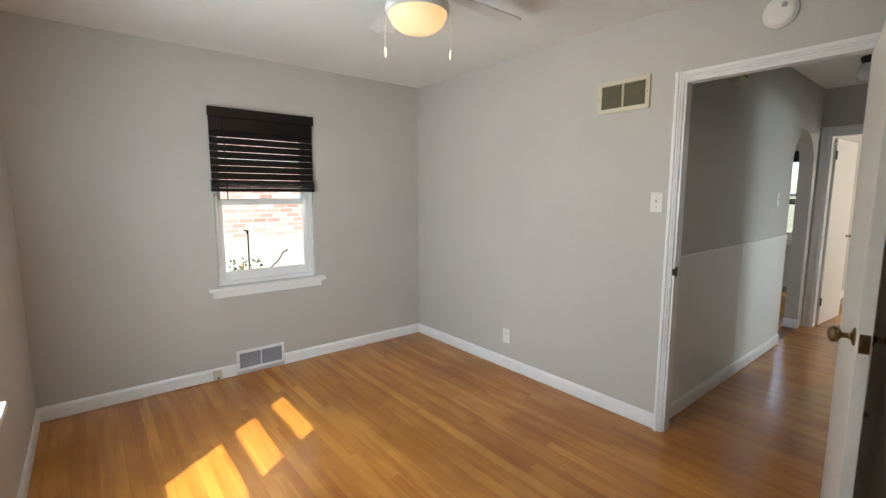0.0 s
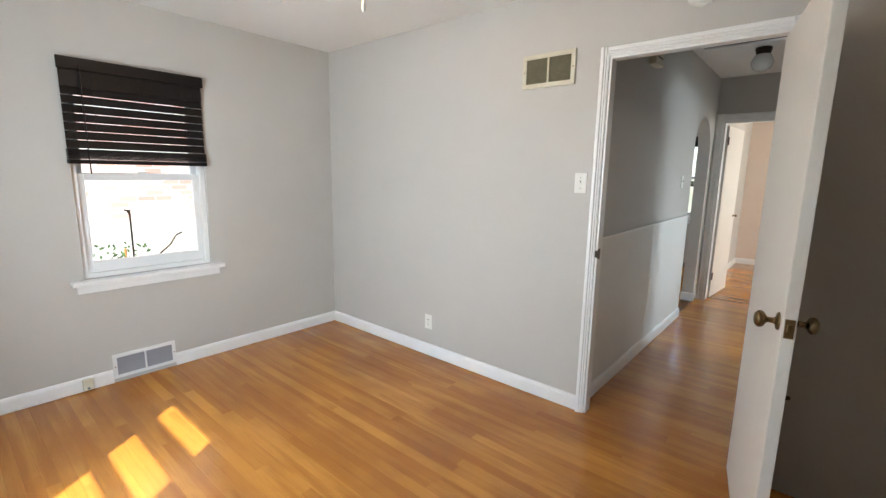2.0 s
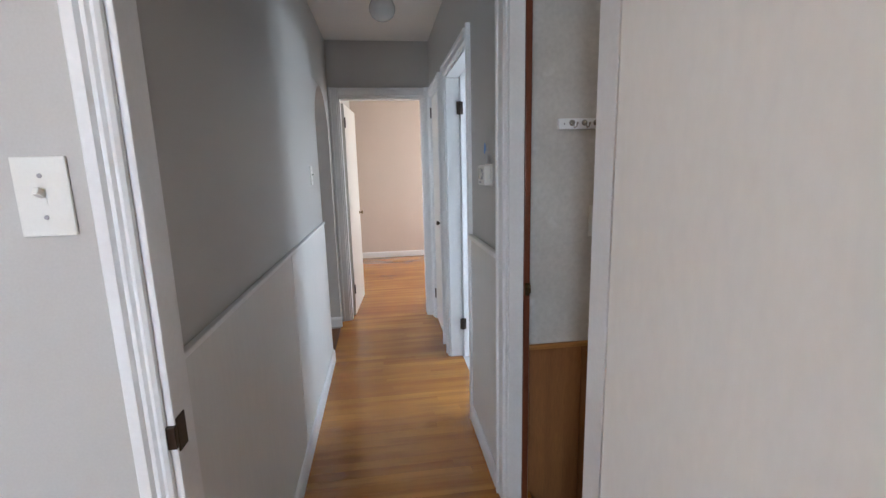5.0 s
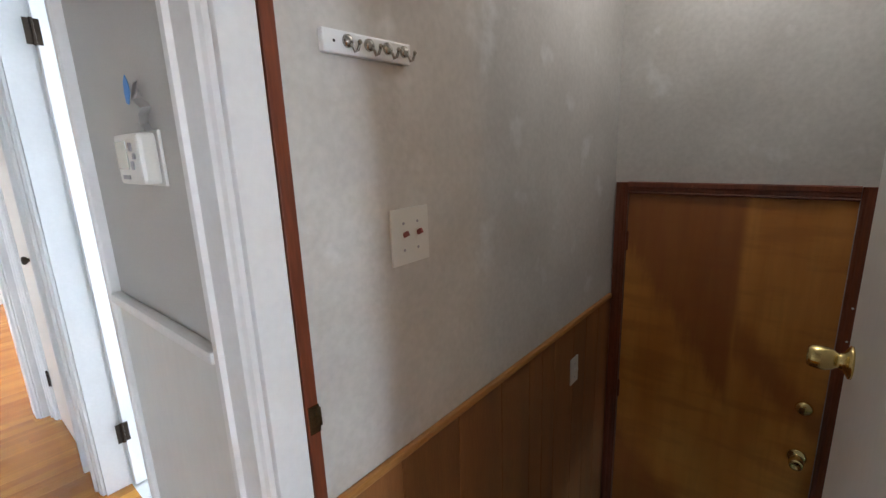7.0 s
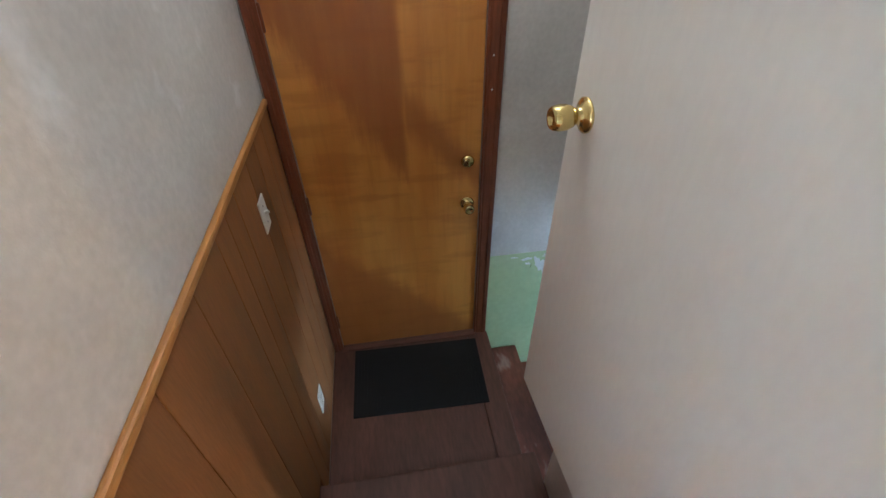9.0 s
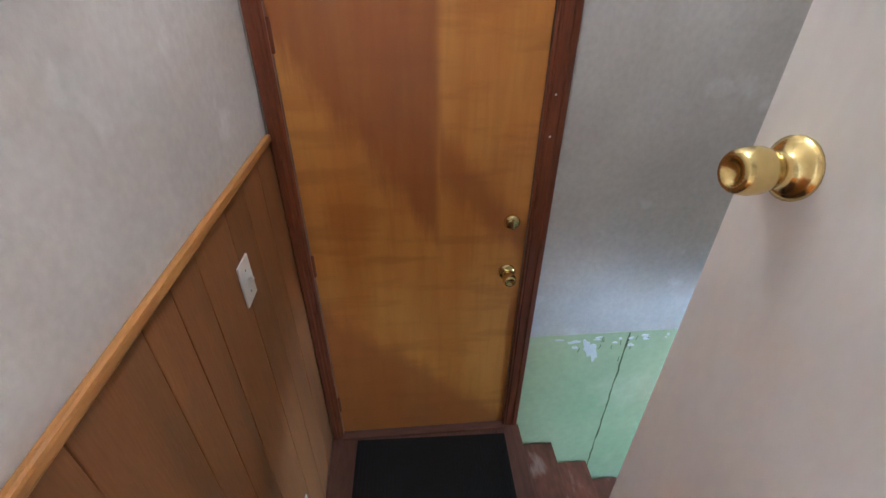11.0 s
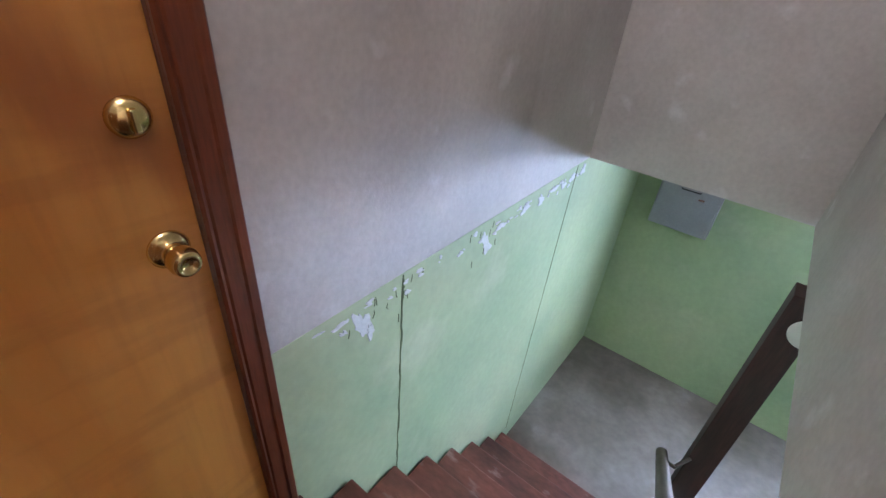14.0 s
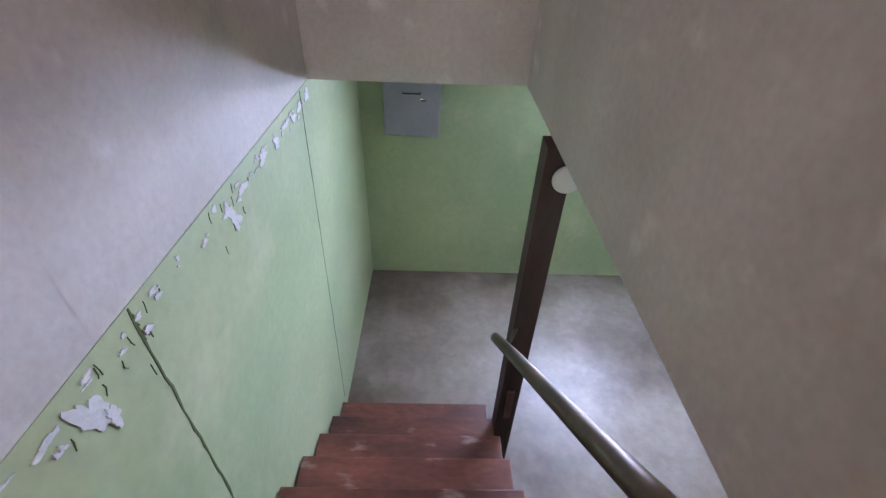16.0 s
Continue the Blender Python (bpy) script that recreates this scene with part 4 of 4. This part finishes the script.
# ---- hall fittings ----
wain = thing("wainscot_panel", pose(2.45, 0.075, 0), "white painted wainscot boards with a thin cap", "wainscot", kind="structure")
for y0, y1 in ((0.0, 1.229), (1.241, 2.415)):
    part("panel", box(0.0005, 0.011, y0, y1, 0.0, 1.04, bevel=0.0015), PANEL_WHITE, wain)
part("batten", box(0.0005, 0.009, 1.230, 1.240, 0.0, 1.04), PANEL_WHITE, wain)
part("cap_rail", box(0.0005, 0.018, 0.0, 2.415, 1.041, 1.056, bevel=0.004), TRIM, wain)
wain2 = thing("wainscot_panel", pose(HALL_E, 0.982, 0), "white painted wainscot board under a rounded chair rail", "wainscot", kind="structure")
part("panel", box(-0.010, -0.0005, 0.0, 0.545, 0.0, 1.045, bevel=0.0015), PANEL_WHITE, wain2)
part("chair_rail", box(-0.026, -0.0005, 0.0, 0.545, 1.046, 1.070, bevel=0.008), TRIM, wain2)

hatch = thing("attic_hatch", pose(2.905, 1.56, HALL_C), "white attic hatch framed with thin ceiling trim", "attic hatch", kind="structure")
part("panel", box(-0.37, 0.37, -0.43, 0.43, -0.004, -0.0005), CEIL, hatch)
for x0, x1, y0, y1 in ((-0.40, 0.40, 0.43, 0.47), (-0.40, 0.40, -0.47, -0.43), (-0.40, -0.36, -0.43, 0.43), (0.36, 0.40, -0.43, 0.43)):
    part("trim", box(x0, x1, y0, y1, -0.018, -0.0005, bevel=0.004), TRIM, hatch)

# Flat near-black strip painted in for the shade along the hatch's far trim.
part("gap", box(-0.36, 0.36, 0.414, 0.429, -0.0065, -0.0045), DARK, hatch, "dark strip standing for the shadowed joint beside the hatch")
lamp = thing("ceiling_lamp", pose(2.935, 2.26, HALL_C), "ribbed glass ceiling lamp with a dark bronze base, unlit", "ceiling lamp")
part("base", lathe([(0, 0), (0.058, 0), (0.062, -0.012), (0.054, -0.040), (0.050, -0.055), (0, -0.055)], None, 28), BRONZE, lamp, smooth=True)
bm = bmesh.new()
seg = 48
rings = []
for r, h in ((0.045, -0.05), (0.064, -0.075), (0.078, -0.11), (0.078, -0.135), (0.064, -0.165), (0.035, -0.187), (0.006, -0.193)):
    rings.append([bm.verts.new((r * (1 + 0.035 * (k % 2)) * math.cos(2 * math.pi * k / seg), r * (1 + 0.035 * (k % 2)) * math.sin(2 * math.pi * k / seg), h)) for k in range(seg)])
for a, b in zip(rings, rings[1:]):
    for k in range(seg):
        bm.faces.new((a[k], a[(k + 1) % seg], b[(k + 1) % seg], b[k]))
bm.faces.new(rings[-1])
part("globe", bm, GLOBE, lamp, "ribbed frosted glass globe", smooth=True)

# Added lamp, unseen: assumed from the bright stair walls, copied from the hall's.
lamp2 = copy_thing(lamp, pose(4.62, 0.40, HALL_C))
tagged(lamp2, "unseen ceiling lamp assumed over the stairs")
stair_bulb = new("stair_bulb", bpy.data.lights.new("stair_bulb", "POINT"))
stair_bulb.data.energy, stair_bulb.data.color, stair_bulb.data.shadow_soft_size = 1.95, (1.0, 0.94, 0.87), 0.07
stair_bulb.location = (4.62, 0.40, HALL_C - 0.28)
chime = thing("door_chime", pose(2.45, 0.93, 2.27, 0, 0, 90), "beige plastic door chime box high on the wall", "door chime")
part("cover", box(-0.085, 0.085, -0.052, -0.0005, -0.09, 0.09, bevel=0.008), IVORY, chime)
for z in (-0.04, 0.0, 0.04):
    part("slot", box(-0.06, 0.06, -0.0535, -0.0515, z - 0.004, z + 0.004), DARK, chime)
plate("light_switch", pose(2.45, 2.13, 1.385, 0, 0, 90), 0.07, 0.115, "white light switch plate beside the archway", "light switch", toggles=(0.0,))

thermo = thing("thermostat", pose(HALL_E, 1.163, 1.377, 0, 0, -90), "white electronic thermostat on the hall wall", "thermostat")
part("wall_plate", box(-0.064, 0.064, -0.006, -0.0005, -0.046, 0.046, bevel=0.002), PLASTIC, thermo)
body = part("body", box(-0.060, 0.060, -0.036, -0.007, -0.042, 0.042, bevel=0.007), PLASTIC, thermo)
part("display", box(-0.050, 0.004, -0.0375, -0.0355, -0.016, 0.030, bevel=0.001), LCD, body, "grey display")
part("button", placed(box(-0.005, 0.005, -0.0385, -0.0355, -0.007, 0.007, bevel=0.003), Matrix.Translation((0.025, 0, 0.020))), GREY_METAL, body)
part("button", placed(box(-0.005, 0.005, -0.0385, -0.0355, -0.007, 0.007, bevel=0.003), Matrix.Translation((0.025, 0, -0.010))), GREY_METAL, body)
part("button", placed(box(-0.005, 0.005, -0.0385, -0.0355, -0.005, 0.005, bevel=0.003), Matrix.Translation((0.038, 0, 0.005))), GREY_METAL, body)
part("brand_bar", box(-0.036, 0.0, -0.0372, -0.0355, -0.033, -0.026), GREY_METAL, body)

note = thing("paper_note", pose(HALL_E, 1.148, 1.421, 0, 0, -90), "small white paper note taped over the thermostat", "note")
bm = bmesh.new()
cols = []
for k in range(7):
    z = 0.082 * k / 6
    lift = -0.003 - 0.010 * math.sin(k * 1.1) ** 2
    cols.append([bm.verts.new((x * (1 - 0.25 * k / 6) + 0.020 - 0.034 * k / 6, lift - 0.004 * (x > 0) * math.cos(k), z)) for x in (-0.024, 0.0, 0.024)])
for a, b in zip(cols, cols[1:]):
    for i in range(2):
        bm.faces.new((a[i], a[i + 1], b[i + 1], b[i]))
bmesh.ops.solidify(bm, geom=bm.faces[:], thickness=0.0006)
part("sheet", bm, PAPER, note)
bm = bmesh.new()
lo = [(-0.038, 0.050), (-0.027, 0.046), (-0.019, 0.056), (-0.012, 0.064), (-0.014, 0.080), (-0.024, 0.094), (-0.036, 0.084), (-0.040, 0.066)]
a, b = [bm.verts.new((x, -0.0160, z)) for x, z in lo], [bm.verts.new((x, -0.0150, z)) for x, z in lo]
bm.faces.new(a)
bm.faces.new(b)
for k in range(len(lo)):
    bm.faces.new((a[k], a[(k + 1) % len(lo)], b[(k + 1) % len(lo)], b[k]))
part("tape", bm, BLUE, note, "torn piece of blue masking tape")

# ---- stairwell ----
panelling = thing("stair_panelling", pose(3.45, 0.955, 0), "brown grooved wood panelling on the stair wall", "panelling", kind="structure")
edges = [0.0, 0.235, 0.455, 0.675, 0.855, 0.950, 1.052, 1.222, 1.352, 1.487, 1.640]
for x0, x1 in zip(edges, edges[1:]):
    low = max(LAND, -0.196 * max(0, math.ceil((x0 + 3.45 - 3.44) / 0.267)) - 0.02)
    part("board", box(x0 + 0.0011, x1 - 0.0011, -0.007, -0.001, low, 0.668, bevel=0.0025), PANELLING, panelling)
part("backing", box(0.0, 1.642, -0.003, -0.0005, LAND, 0.665), GAP, panelling)
part("top_moulding", box(0.0, 1.628, -0.017, -0.0005, 0.660, 0.682, bevel=0.006), PINE, panelling, "honey pine cap moulding")

rack = thing("coat_rack", pose(3.665, 0.955, 1.566), "white wooden rail with four metal coat hooks", "coat rack")
rail = part("rail", box(-0.108, 0.108, -0.016, -0.0005, -0.020, 0.020, bevel=0.004), TRIM, rack)
for x in (-0.055, -0.005, 0.042, 0.088):
    hk = part("hook", tube([(x, -0.014, 0.002), (x, -0.022, 0.000), (x + 0.003, -0.027, -0.008), (x + 0.007, -0.026, -0.015), (x + 0.012, -0.029, -0.012), (x + 0.014, -0.032, -0.002)], 0.0028, 10), NICKEL, rack, smooth=True)
    part("hook_base", lathe([(0, 0.015), (0.012, 0.015), (0.011, 0.020), (0.006, 0.024), (0.0, 0.025)], pose(x, 0, 0.003, 90), 16), NICKEL, hk, smooth=True)
    part("hook_ball", lathe([(0, -0.006), (0.0055, -0.003), (0.006, 0.001), (0.0035, 0.005), (0, 0.006)], pose(x + 0.014, -0.033, 0.001) @ Matrix.Diagonal((0.7, 0.7, 0.7, 1)), 12), NICKEL, hk, smooth=True)
part("screw", lathe([(0, 0.015), (0.0035, 0.0155), (0, 0.018)], pose(-0.085, 0, 0.0, 90), 8), DARK, rack)

plate("double_switch", pose(3.756, 0.955, 1.189), 0.119, 0.126, "white double switch plate with two red toggles", "light switch", toggles=(-0.022, 0.022), toggle_mat=RED)
plate("light_switch", pose(4.676, 0.948, 0.458), 0.07, 0.115, "ivory switch plate on the wood panelling", "light switch", toggles=(0.0,), base=PLASTIC)
plate("wall_outlet", pose(4.605, 0.948, -0.505), 0.075, 0.125, "white outlet plate low on the wood panelling", "outlet", outlet=True)

# outside door
xdoor_frame = thing("door_frame_outside", pose(EAST, 0.90, LAND, 0, 0, -90), "dark mahogany stained door casing", "door frame", kind="structure")
XW, XH = 0.765, 1.94
for x, flip, cw in ((0.004, -1, 0.050), (XW - 0.004, 1, 0.068)):
    part("side_casing", placed(casing_board(XH + 0.045, cw, 0.014, 0.019), Matrix.Translation((x, 0, 0)) @ Matrix.Diagonal((flip, 1, 1, 1))), MAHOGANY, xdoor_frame)
head = Matrix.Translation((0.006, 0, XH - 0.004)) @ Matrix(((0, 0, 1, 0), (0, 1, 0, 0), (1, 0, 0, 0), (0, 0, 0, 1)))
part("head_casing", placed(casing_board(XW - 0.012, 0.052, 0.014, 0.019), head), MAHOGANY, xdoor_frame)
part("side_jamb", box(0.0, 0.004, 0.001, 0.20, 0, XH), MAHOGANY, xdoor_frame)
part("side_jamb", box(XW - 0.004, XW, 0.001, 0.20, 0, XH), MAHOGANY, xdoor_frame)
part("head_jamb", box(0.004, XW - 0.004, 0.001, 0.20, XH - 0.004, XH), MAHOGANY, xdoor_frame)
part("threshold", box(0.0, XW, -0.03, 0.20, -0.02, 0.012, bevel=0.004), LANDING, xdoor_frame, "worn dark wooden threshold")
for zz in (1.44, 1.565):
    part("nail", lathe([(0, 0.019), (0.004, 0.019), (0.003, 0.021), (0, 0.0215)], pose(XW + 0.022, 0, zz, 90), 8), CHIP, xdoor_frame)
d6 = thing("door_6", pose(EAST, 0.90, LAND, 0, 0, -90), "closed orange-brown birch veneer outside door", "door", kind="structure")
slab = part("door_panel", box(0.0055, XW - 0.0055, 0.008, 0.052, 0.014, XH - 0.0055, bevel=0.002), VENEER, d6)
knob(slab, Matrix.Translation((XW - 0.060, 0.008, 0.915)) @ FACE_OUT, BRASS, kind="tulip")
bolt = knob(slab, Matrix.Translation((XW - 0.060, 0.008, 1.13)) @ FACE_OUT, BRASS, name="deadbolt", kind="bolt")
part("thumb_turn", box(XW - 0.060 - 0.005, XW - 0.060 + 0.005, -0.020, -0.008, 1.113, 1.147, bevel=0.003), BRASS, bolt)
for z in (0.22, 0.98, 1.72):
    hinge(d6, 0.006, 0.002, z, MAHOGANY, w=0.007)

# upper flight, landing and lower flight
RISE_U, RUN_U = -LAND / 4, 0.267
stair = thing("upper_stairs", pose(3.44, 0.0, 0), "worn dark brown painted steps down to the landing", "stairs", kind="structure")
part("nosing", box(-0.012, 0.022, 0.052, 0.945, -0.032, -0.001, bevel=0.008), OAK, stair)
for k in range(4):
    z = -RISE_U * (k + 1)
    part("riser", box(RUN_U * k, RUN_U * k + 0.016, 0.0521, 0.945, z, z + RISE_U - 0.032, bevel=0.001), STAIR, stair)
    if k < 3:
        part("tread", box(RUN_U * k - 0.001, RUN_U * (k + 1) + 0.022, 0.0522, 0.945, z - 0.032, z, bevel=0.008), LANDING, stair)
landing = thing("stair_landing", pose(4.241, 0.06, LAND), "worn brown board landing before the outside door", "landing", kind="structure")
part("deck", box(0.018, EAST - 0.008 - 4.241, 0.121, 0.887, -0.035, 0.0, bevel=0.002), LANDING, landing)
part("edge_board", box(-0.09, EAST - 0.008 - 4.241, 0.0, 0.119, -0.036, 0.002, bevel=0.010), LANDING, landing, "rounded nosing board at the landing's edge")
part("fascia", box(-0.09, EAST - 0.008 - 4.241, 0.02, 0.036, -0.17, -0.037), STAIR, landing)
rug = thing("door_mat", pose(4.84, 0.49, LAND + 0.002, 0, 0, -1.5), "black rubber door mat on the landing", "door mat")
part("rubber_pad", box(-0.205, 0.205, -0.345, 0.345, 0.0, 0.009, bevel=0.003), MAT_BLACK, rug)
for k in range(40):
    y = -0.33 + 0.66 * k / 39
    part("rib", box(-0.192, 0.192, y - 0.004, y + 0.004, 0.0085, 0.012), MAT_BLACK, rug)

TIP_Y, RUN_L, TIP_Z, RISE_L = -0.13, 0.2165, -0.955, 0.193
lower = thing("basement_stairs", pose(4.17, 0, BASE), "worn red-brown painted wooden basement stairs", "stairs", kind="structure")
SW = EAST - 0.010 - 4.17
for n in range(7):
    y, z = TIP_Y - RUN_L * n, TIP_Z - RISE_L * n - BASE
    part("tread", box(0.0, SW, y, y + RUN_L + 0.028, z - 0.032, z, bevel=0.007), STAIR, lower)
    part("riser", box(0.015, SW, y + 0.020, y + 0.034, max(z - RISE_L, 0.001), z - 0.033), STAIR, lower)
bm = bmesh.new()
prof = [(0.05, -0.785 - BASE - 0.22), (TIP_Y - 5.9 * RUN_L, TIP_Z - 6.9 * RISE_L - BASE + 0.02), (TIP_Y - 5.9 * RUN_L, 0.002), (TIP_Y - 5.4 * RUN_L, 0.002), (0.05, -0.785 - BASE - 0.42)]
lo, hi = [bm.verts.new((0.02, y, z)) for y, z in prof], [bm.verts.new((0.055, y, z)) for y, z in prof]
bm.faces.new(lo)
bm.faces.new(hi)
for k in range(len(prof)):
    bm.faces.new((lo[k], lo[(k + 1) % 5], hi[(k + 1) % 5], hi[k]))
part("stringer", bm, STAIR, lower)

post = thing("support_post", pose(4.125, -1.17, BASE), "dark brown painted square wooden post", "post")
part("shaft", box(-0.048, 0.048, -0.048, 0.048, 0.0, UNDER - BASE - 0.002, bevel=0.004), POST, post)
part("base_block", box(-0.018, 0.018, 0.048, 0.062, 0.55, 0.78, bevel=0.002), STAIR, post)
cover = thing("round_cover", pose(4.088, -1.120, -0.325), "round white plastic cover plate on the post", "cover plate")
part("disc", lathe([(0, 0.0), (0.052, 0.0), (0.052, 0.006), (0.046, 0.012), (0, 0.014)], pose(0, 0, 0, -90), 28), PLASTIC, cover, smooth=True)
handrail = thing("handrail", pose(4.27, -0.99, -0.985), "worn steel pipe handrail beside the basement stairs", "handrail")
part("pipe", tube([(0, -0.02, -0.016), (0, 0.0, 0.0), (0, 0.5, 0.428), (0, 1.0, 0.855), (0, 1.04, 0.889)], 0.021, 20), PIPE, handrail, smooth=True)
part("bracket", tube([(0, 0.01, -0.012), (-0.06, -0.02, -0.05), (-0.10, -0.10, -0.05)], 0.008, 10), PIPE, handrail)
part("bracket", tube([(0, 0.99, 0.835), (0.0, 1.0, 0.78), (-0.05, 1.02, 0.74)], 0.008, 10), PIPE, handrail)

panel_box = thing("electric_box", pose(4.71, -2.95, -0.745, 0, 0, 180), "grey metal electric service box on the green wall", "electric box")
part("body", box(-0.20, 0.20, -0.10, -0.0005, -0.185, 0.205, bevel=0.004), GREY_METAL, panel_box)
lid = part("door", box(-0.19, 0.19, -0.106, -0.1005, -0.175, 0.195, bevel=0.003), GREY_METAL, panel_box)
part("handle", tube([(-0.06, -0.106, 0.13), (-0.06, -0.122, 0.13), (0.06, -0.122, 0.13), (0.06, -0.106, 0.13)], 0.004, 8), DARK, lid)
part("latch", box(0.06, 0.10, -0.112, -0.1055, 0.075, 0.09, bevel=0.002), CHROME, lid)


def flake(y, z, w, h, seed):
    """A ragged patch where the paint is off, on the foundation wall."""
    random.seed(seed)
    bm = bmesh.new()
    n = 34
    ring = []
    p, q = random.uniform(0, 6), random.uniform(0, 6)
    for k in range(n):
        a = 2 * math.pi * k / n
        r = (0.82 + 0.22 * math.sin(2 * a + p) + 0.16 * math.sin(3 * a + q) + 0.10 * math.sin(7 * a + p * 3)) * random.uniform(0.86, 1.1)
        ring.append((y + w * r * math.cos(a) + 0.2 * h * r * math.sin(a), z + h * r * math.sin(a)))
    x1, x0 = EAST - 0.0042 - 0.0003 * (seed % 9), EAST - 0.0022
    a, b = [bm.verts.new((x1, p, q)) for p, q in ring], [bm.verts.new((x0, p, q)) for p, q in ring]
    bm.faces.new(a)
    for k in range(n):
        bm.faces.new((a[k], a[(k + 1) % n], b[(k + 1) % n], b[k]))
    return bm


chips = thing("bare_plaster_patch", pose(0, 0, 0), "white bare plaster patches where green paint has flaked", "paint damage", kind="structure")
for y, z, w, h, s in ((-0.205, -0.292, 0.030, 0.066, 1), (-0.232, -0.335, 0.014, 0.034, 17), (-0.815, -0.298, 0.025, 0.056, 2), (-0.845, -0.325, 0.014, 0.026, 21), (-0.915, -0.264, 0.034, 0.018, 3), (-1.10, -0.258, 0.044, 0.018, 5), (-1.24, -0.268, 0.036, 0.022, 6),
                      (-1.36, -0.252, 0.046, 0.016, 7), (-1.46, -0.265, 0.026, 0.026, 8), (-1.56, -0.258, 0.036, 0.024, 9), (-1.68, -0.25, 0.036, 0.028, 10), (-0.13, -0.244, 0.030, 0.010, 11)):
    part("patch", flake(y, z - 0.008, w, h, s), CHIP, chips)
random.seed(77)
spots = []
for k in range(46):
    y = -1.72 * random.random() ** 0.7
    spots.append((y, -0.234 - 0.055 * random.random() ** 2 - (0.01 if y < -0.9 else 0.0), random.uniform(0.005, 0.020), random.uniform(0.003, 0.010)))
for k, (y, z, w, h) in enumerate(spots):
    part("patch", flake(y, z, w, h, 100 + k), CHIP, chips)


def crack(pts, w, seed):
    """A dark ragged joint down the foundation wall."""
    random.seed(seed)
    bm = bmesh.new()
    rows = []
    for i, (y, z) in enumerate(pts):
        a = w * random.uniform(0.5, 1.3)
        rows.append([bm.verts.new((EAST - 0.0035, y - a, z)), bm.verts.new((EAST - 0.0035, y + a, z)), bm.verts.new((EAST - 0.0021, y + a, z)), bm.verts.new((EAST - 0.0021, y - a, z))])
    for a, b in zip(rows, rows[1:]):
        for k in range(4):
            bm.faces.new((a[k], a[(k + 1) % 4], b[(k + 1) % 4], b[k]))
    bm.faces.new(rows[0])
    bm.faces.new(rows[-1])
    return bm


random.seed(5)
joints = thing("wall_joint", pose(0, 0, 0), "dark ragged vertical joints in the green wall", "wall crack", kind="structure")
part("joint", crack([(-0.368 + random.uniform(-0.003, 0.003), -0.215 - 0.04 * k) for k in range(40)], 0.0036, 1), CRACKED, joints)
part("joint", crack([(-1.60 + 0.0018 * k + random.uniform(-0.002, 0.002), -0.215 - 0.04 * k) for k in range(50)], 0.0016, 2), CRACKED, joints)
for k in range(20):
    y, z = random.choice((-0.37, -0.33, -0.1, -0.8, -0.72, -0.05)) + random.uniform(-0.09, 0.09), -0.225 - 0.13 * random.random() ** 2
    part("scratch", crack([(y, z), (y + random.uniform(-0.004, 0.004), z - random.uniform(0.008, 0.02)), (y + random.uniform(-0.006, 0.006), z - random.uniform(0.024, 0.035))], 0.0010, k + 10), CRACKED, joints)

# ---- oak strip floors ----
PLANK = {}


def plank_mesh(length, w=0.0569):
    key = round(length, 2)
    if key not in PLANK:
        bm = bmesh.new()
        c = 0.0007
        prof = [(0.0001, -0.013), (0.0001, -c * 0.6), (c, 0.0), (w - c, 0.0), (w - 0.0001, -c * 0.6), (w - 0.0001, -0.013)]
        lo, hi = [bm.verts.new((0.0002, y, z)) for y, z in prof], [bm.verts.new((key - 0.0002, y, z)) for y, z in prof]
        for k in range(len(prof)):
            j = (k + 1) % len(prof)
            bm.faces.new((lo[k], lo[j], hi[j], hi[k]))
        bm.faces.new(lo)
        bm.faces.new(hi)
        finish(bm)
        me = bpy.data.meshes.new("plank")
        bm.to_mesh(me)
        bm.free()
        me.materials.append(OAK)
        PLANK[key] = me
    return PLANK[key]


def lay(parent, x0, x1, y0, rows, longest):
    w = 0.057
    for r in range(rows):
        x = x0
        first = random.uniform(0.35, longest)
        while x < x1 - 0.02:
            n = round(min(first if x == x0 else random.uniform(0.6, longest), x1 - x), 2)
            if x1 - x - n < 0.15:
                n = round(x1 - x, 2)
            ob = new("plank", plank_mesh(n))
            ob.parent = parent
            ob.location = (x, y0 + w * r, 0)
            x += n


random.seed(11)
floor1 = thing("floor_bedroom", pose(0, 0, 0), "glossy orange oak strip floor", "floor", kind="structure")
lay(floor1, 0.0, 4.03, -2.95, 52, 1.9)
floor2 = thing("floor_hall", pose(0, 0, 0), "glossy orange oak strip floor of the hall", "floor", kind="structure")
lay(floor2, 2.523, 3.272, 0.014, 1, 1.5)
lay(floor2, 2.45, 3.43, 0.071, 59, 1.5)
floor3 = thing("floor_end_bedroom", pose(0, 0, 0), "oak strip floor of the end bedroom", "floor", kind="structure")
lay(floor3, 2.45, 3.43, 3.434, 52, 2.4)
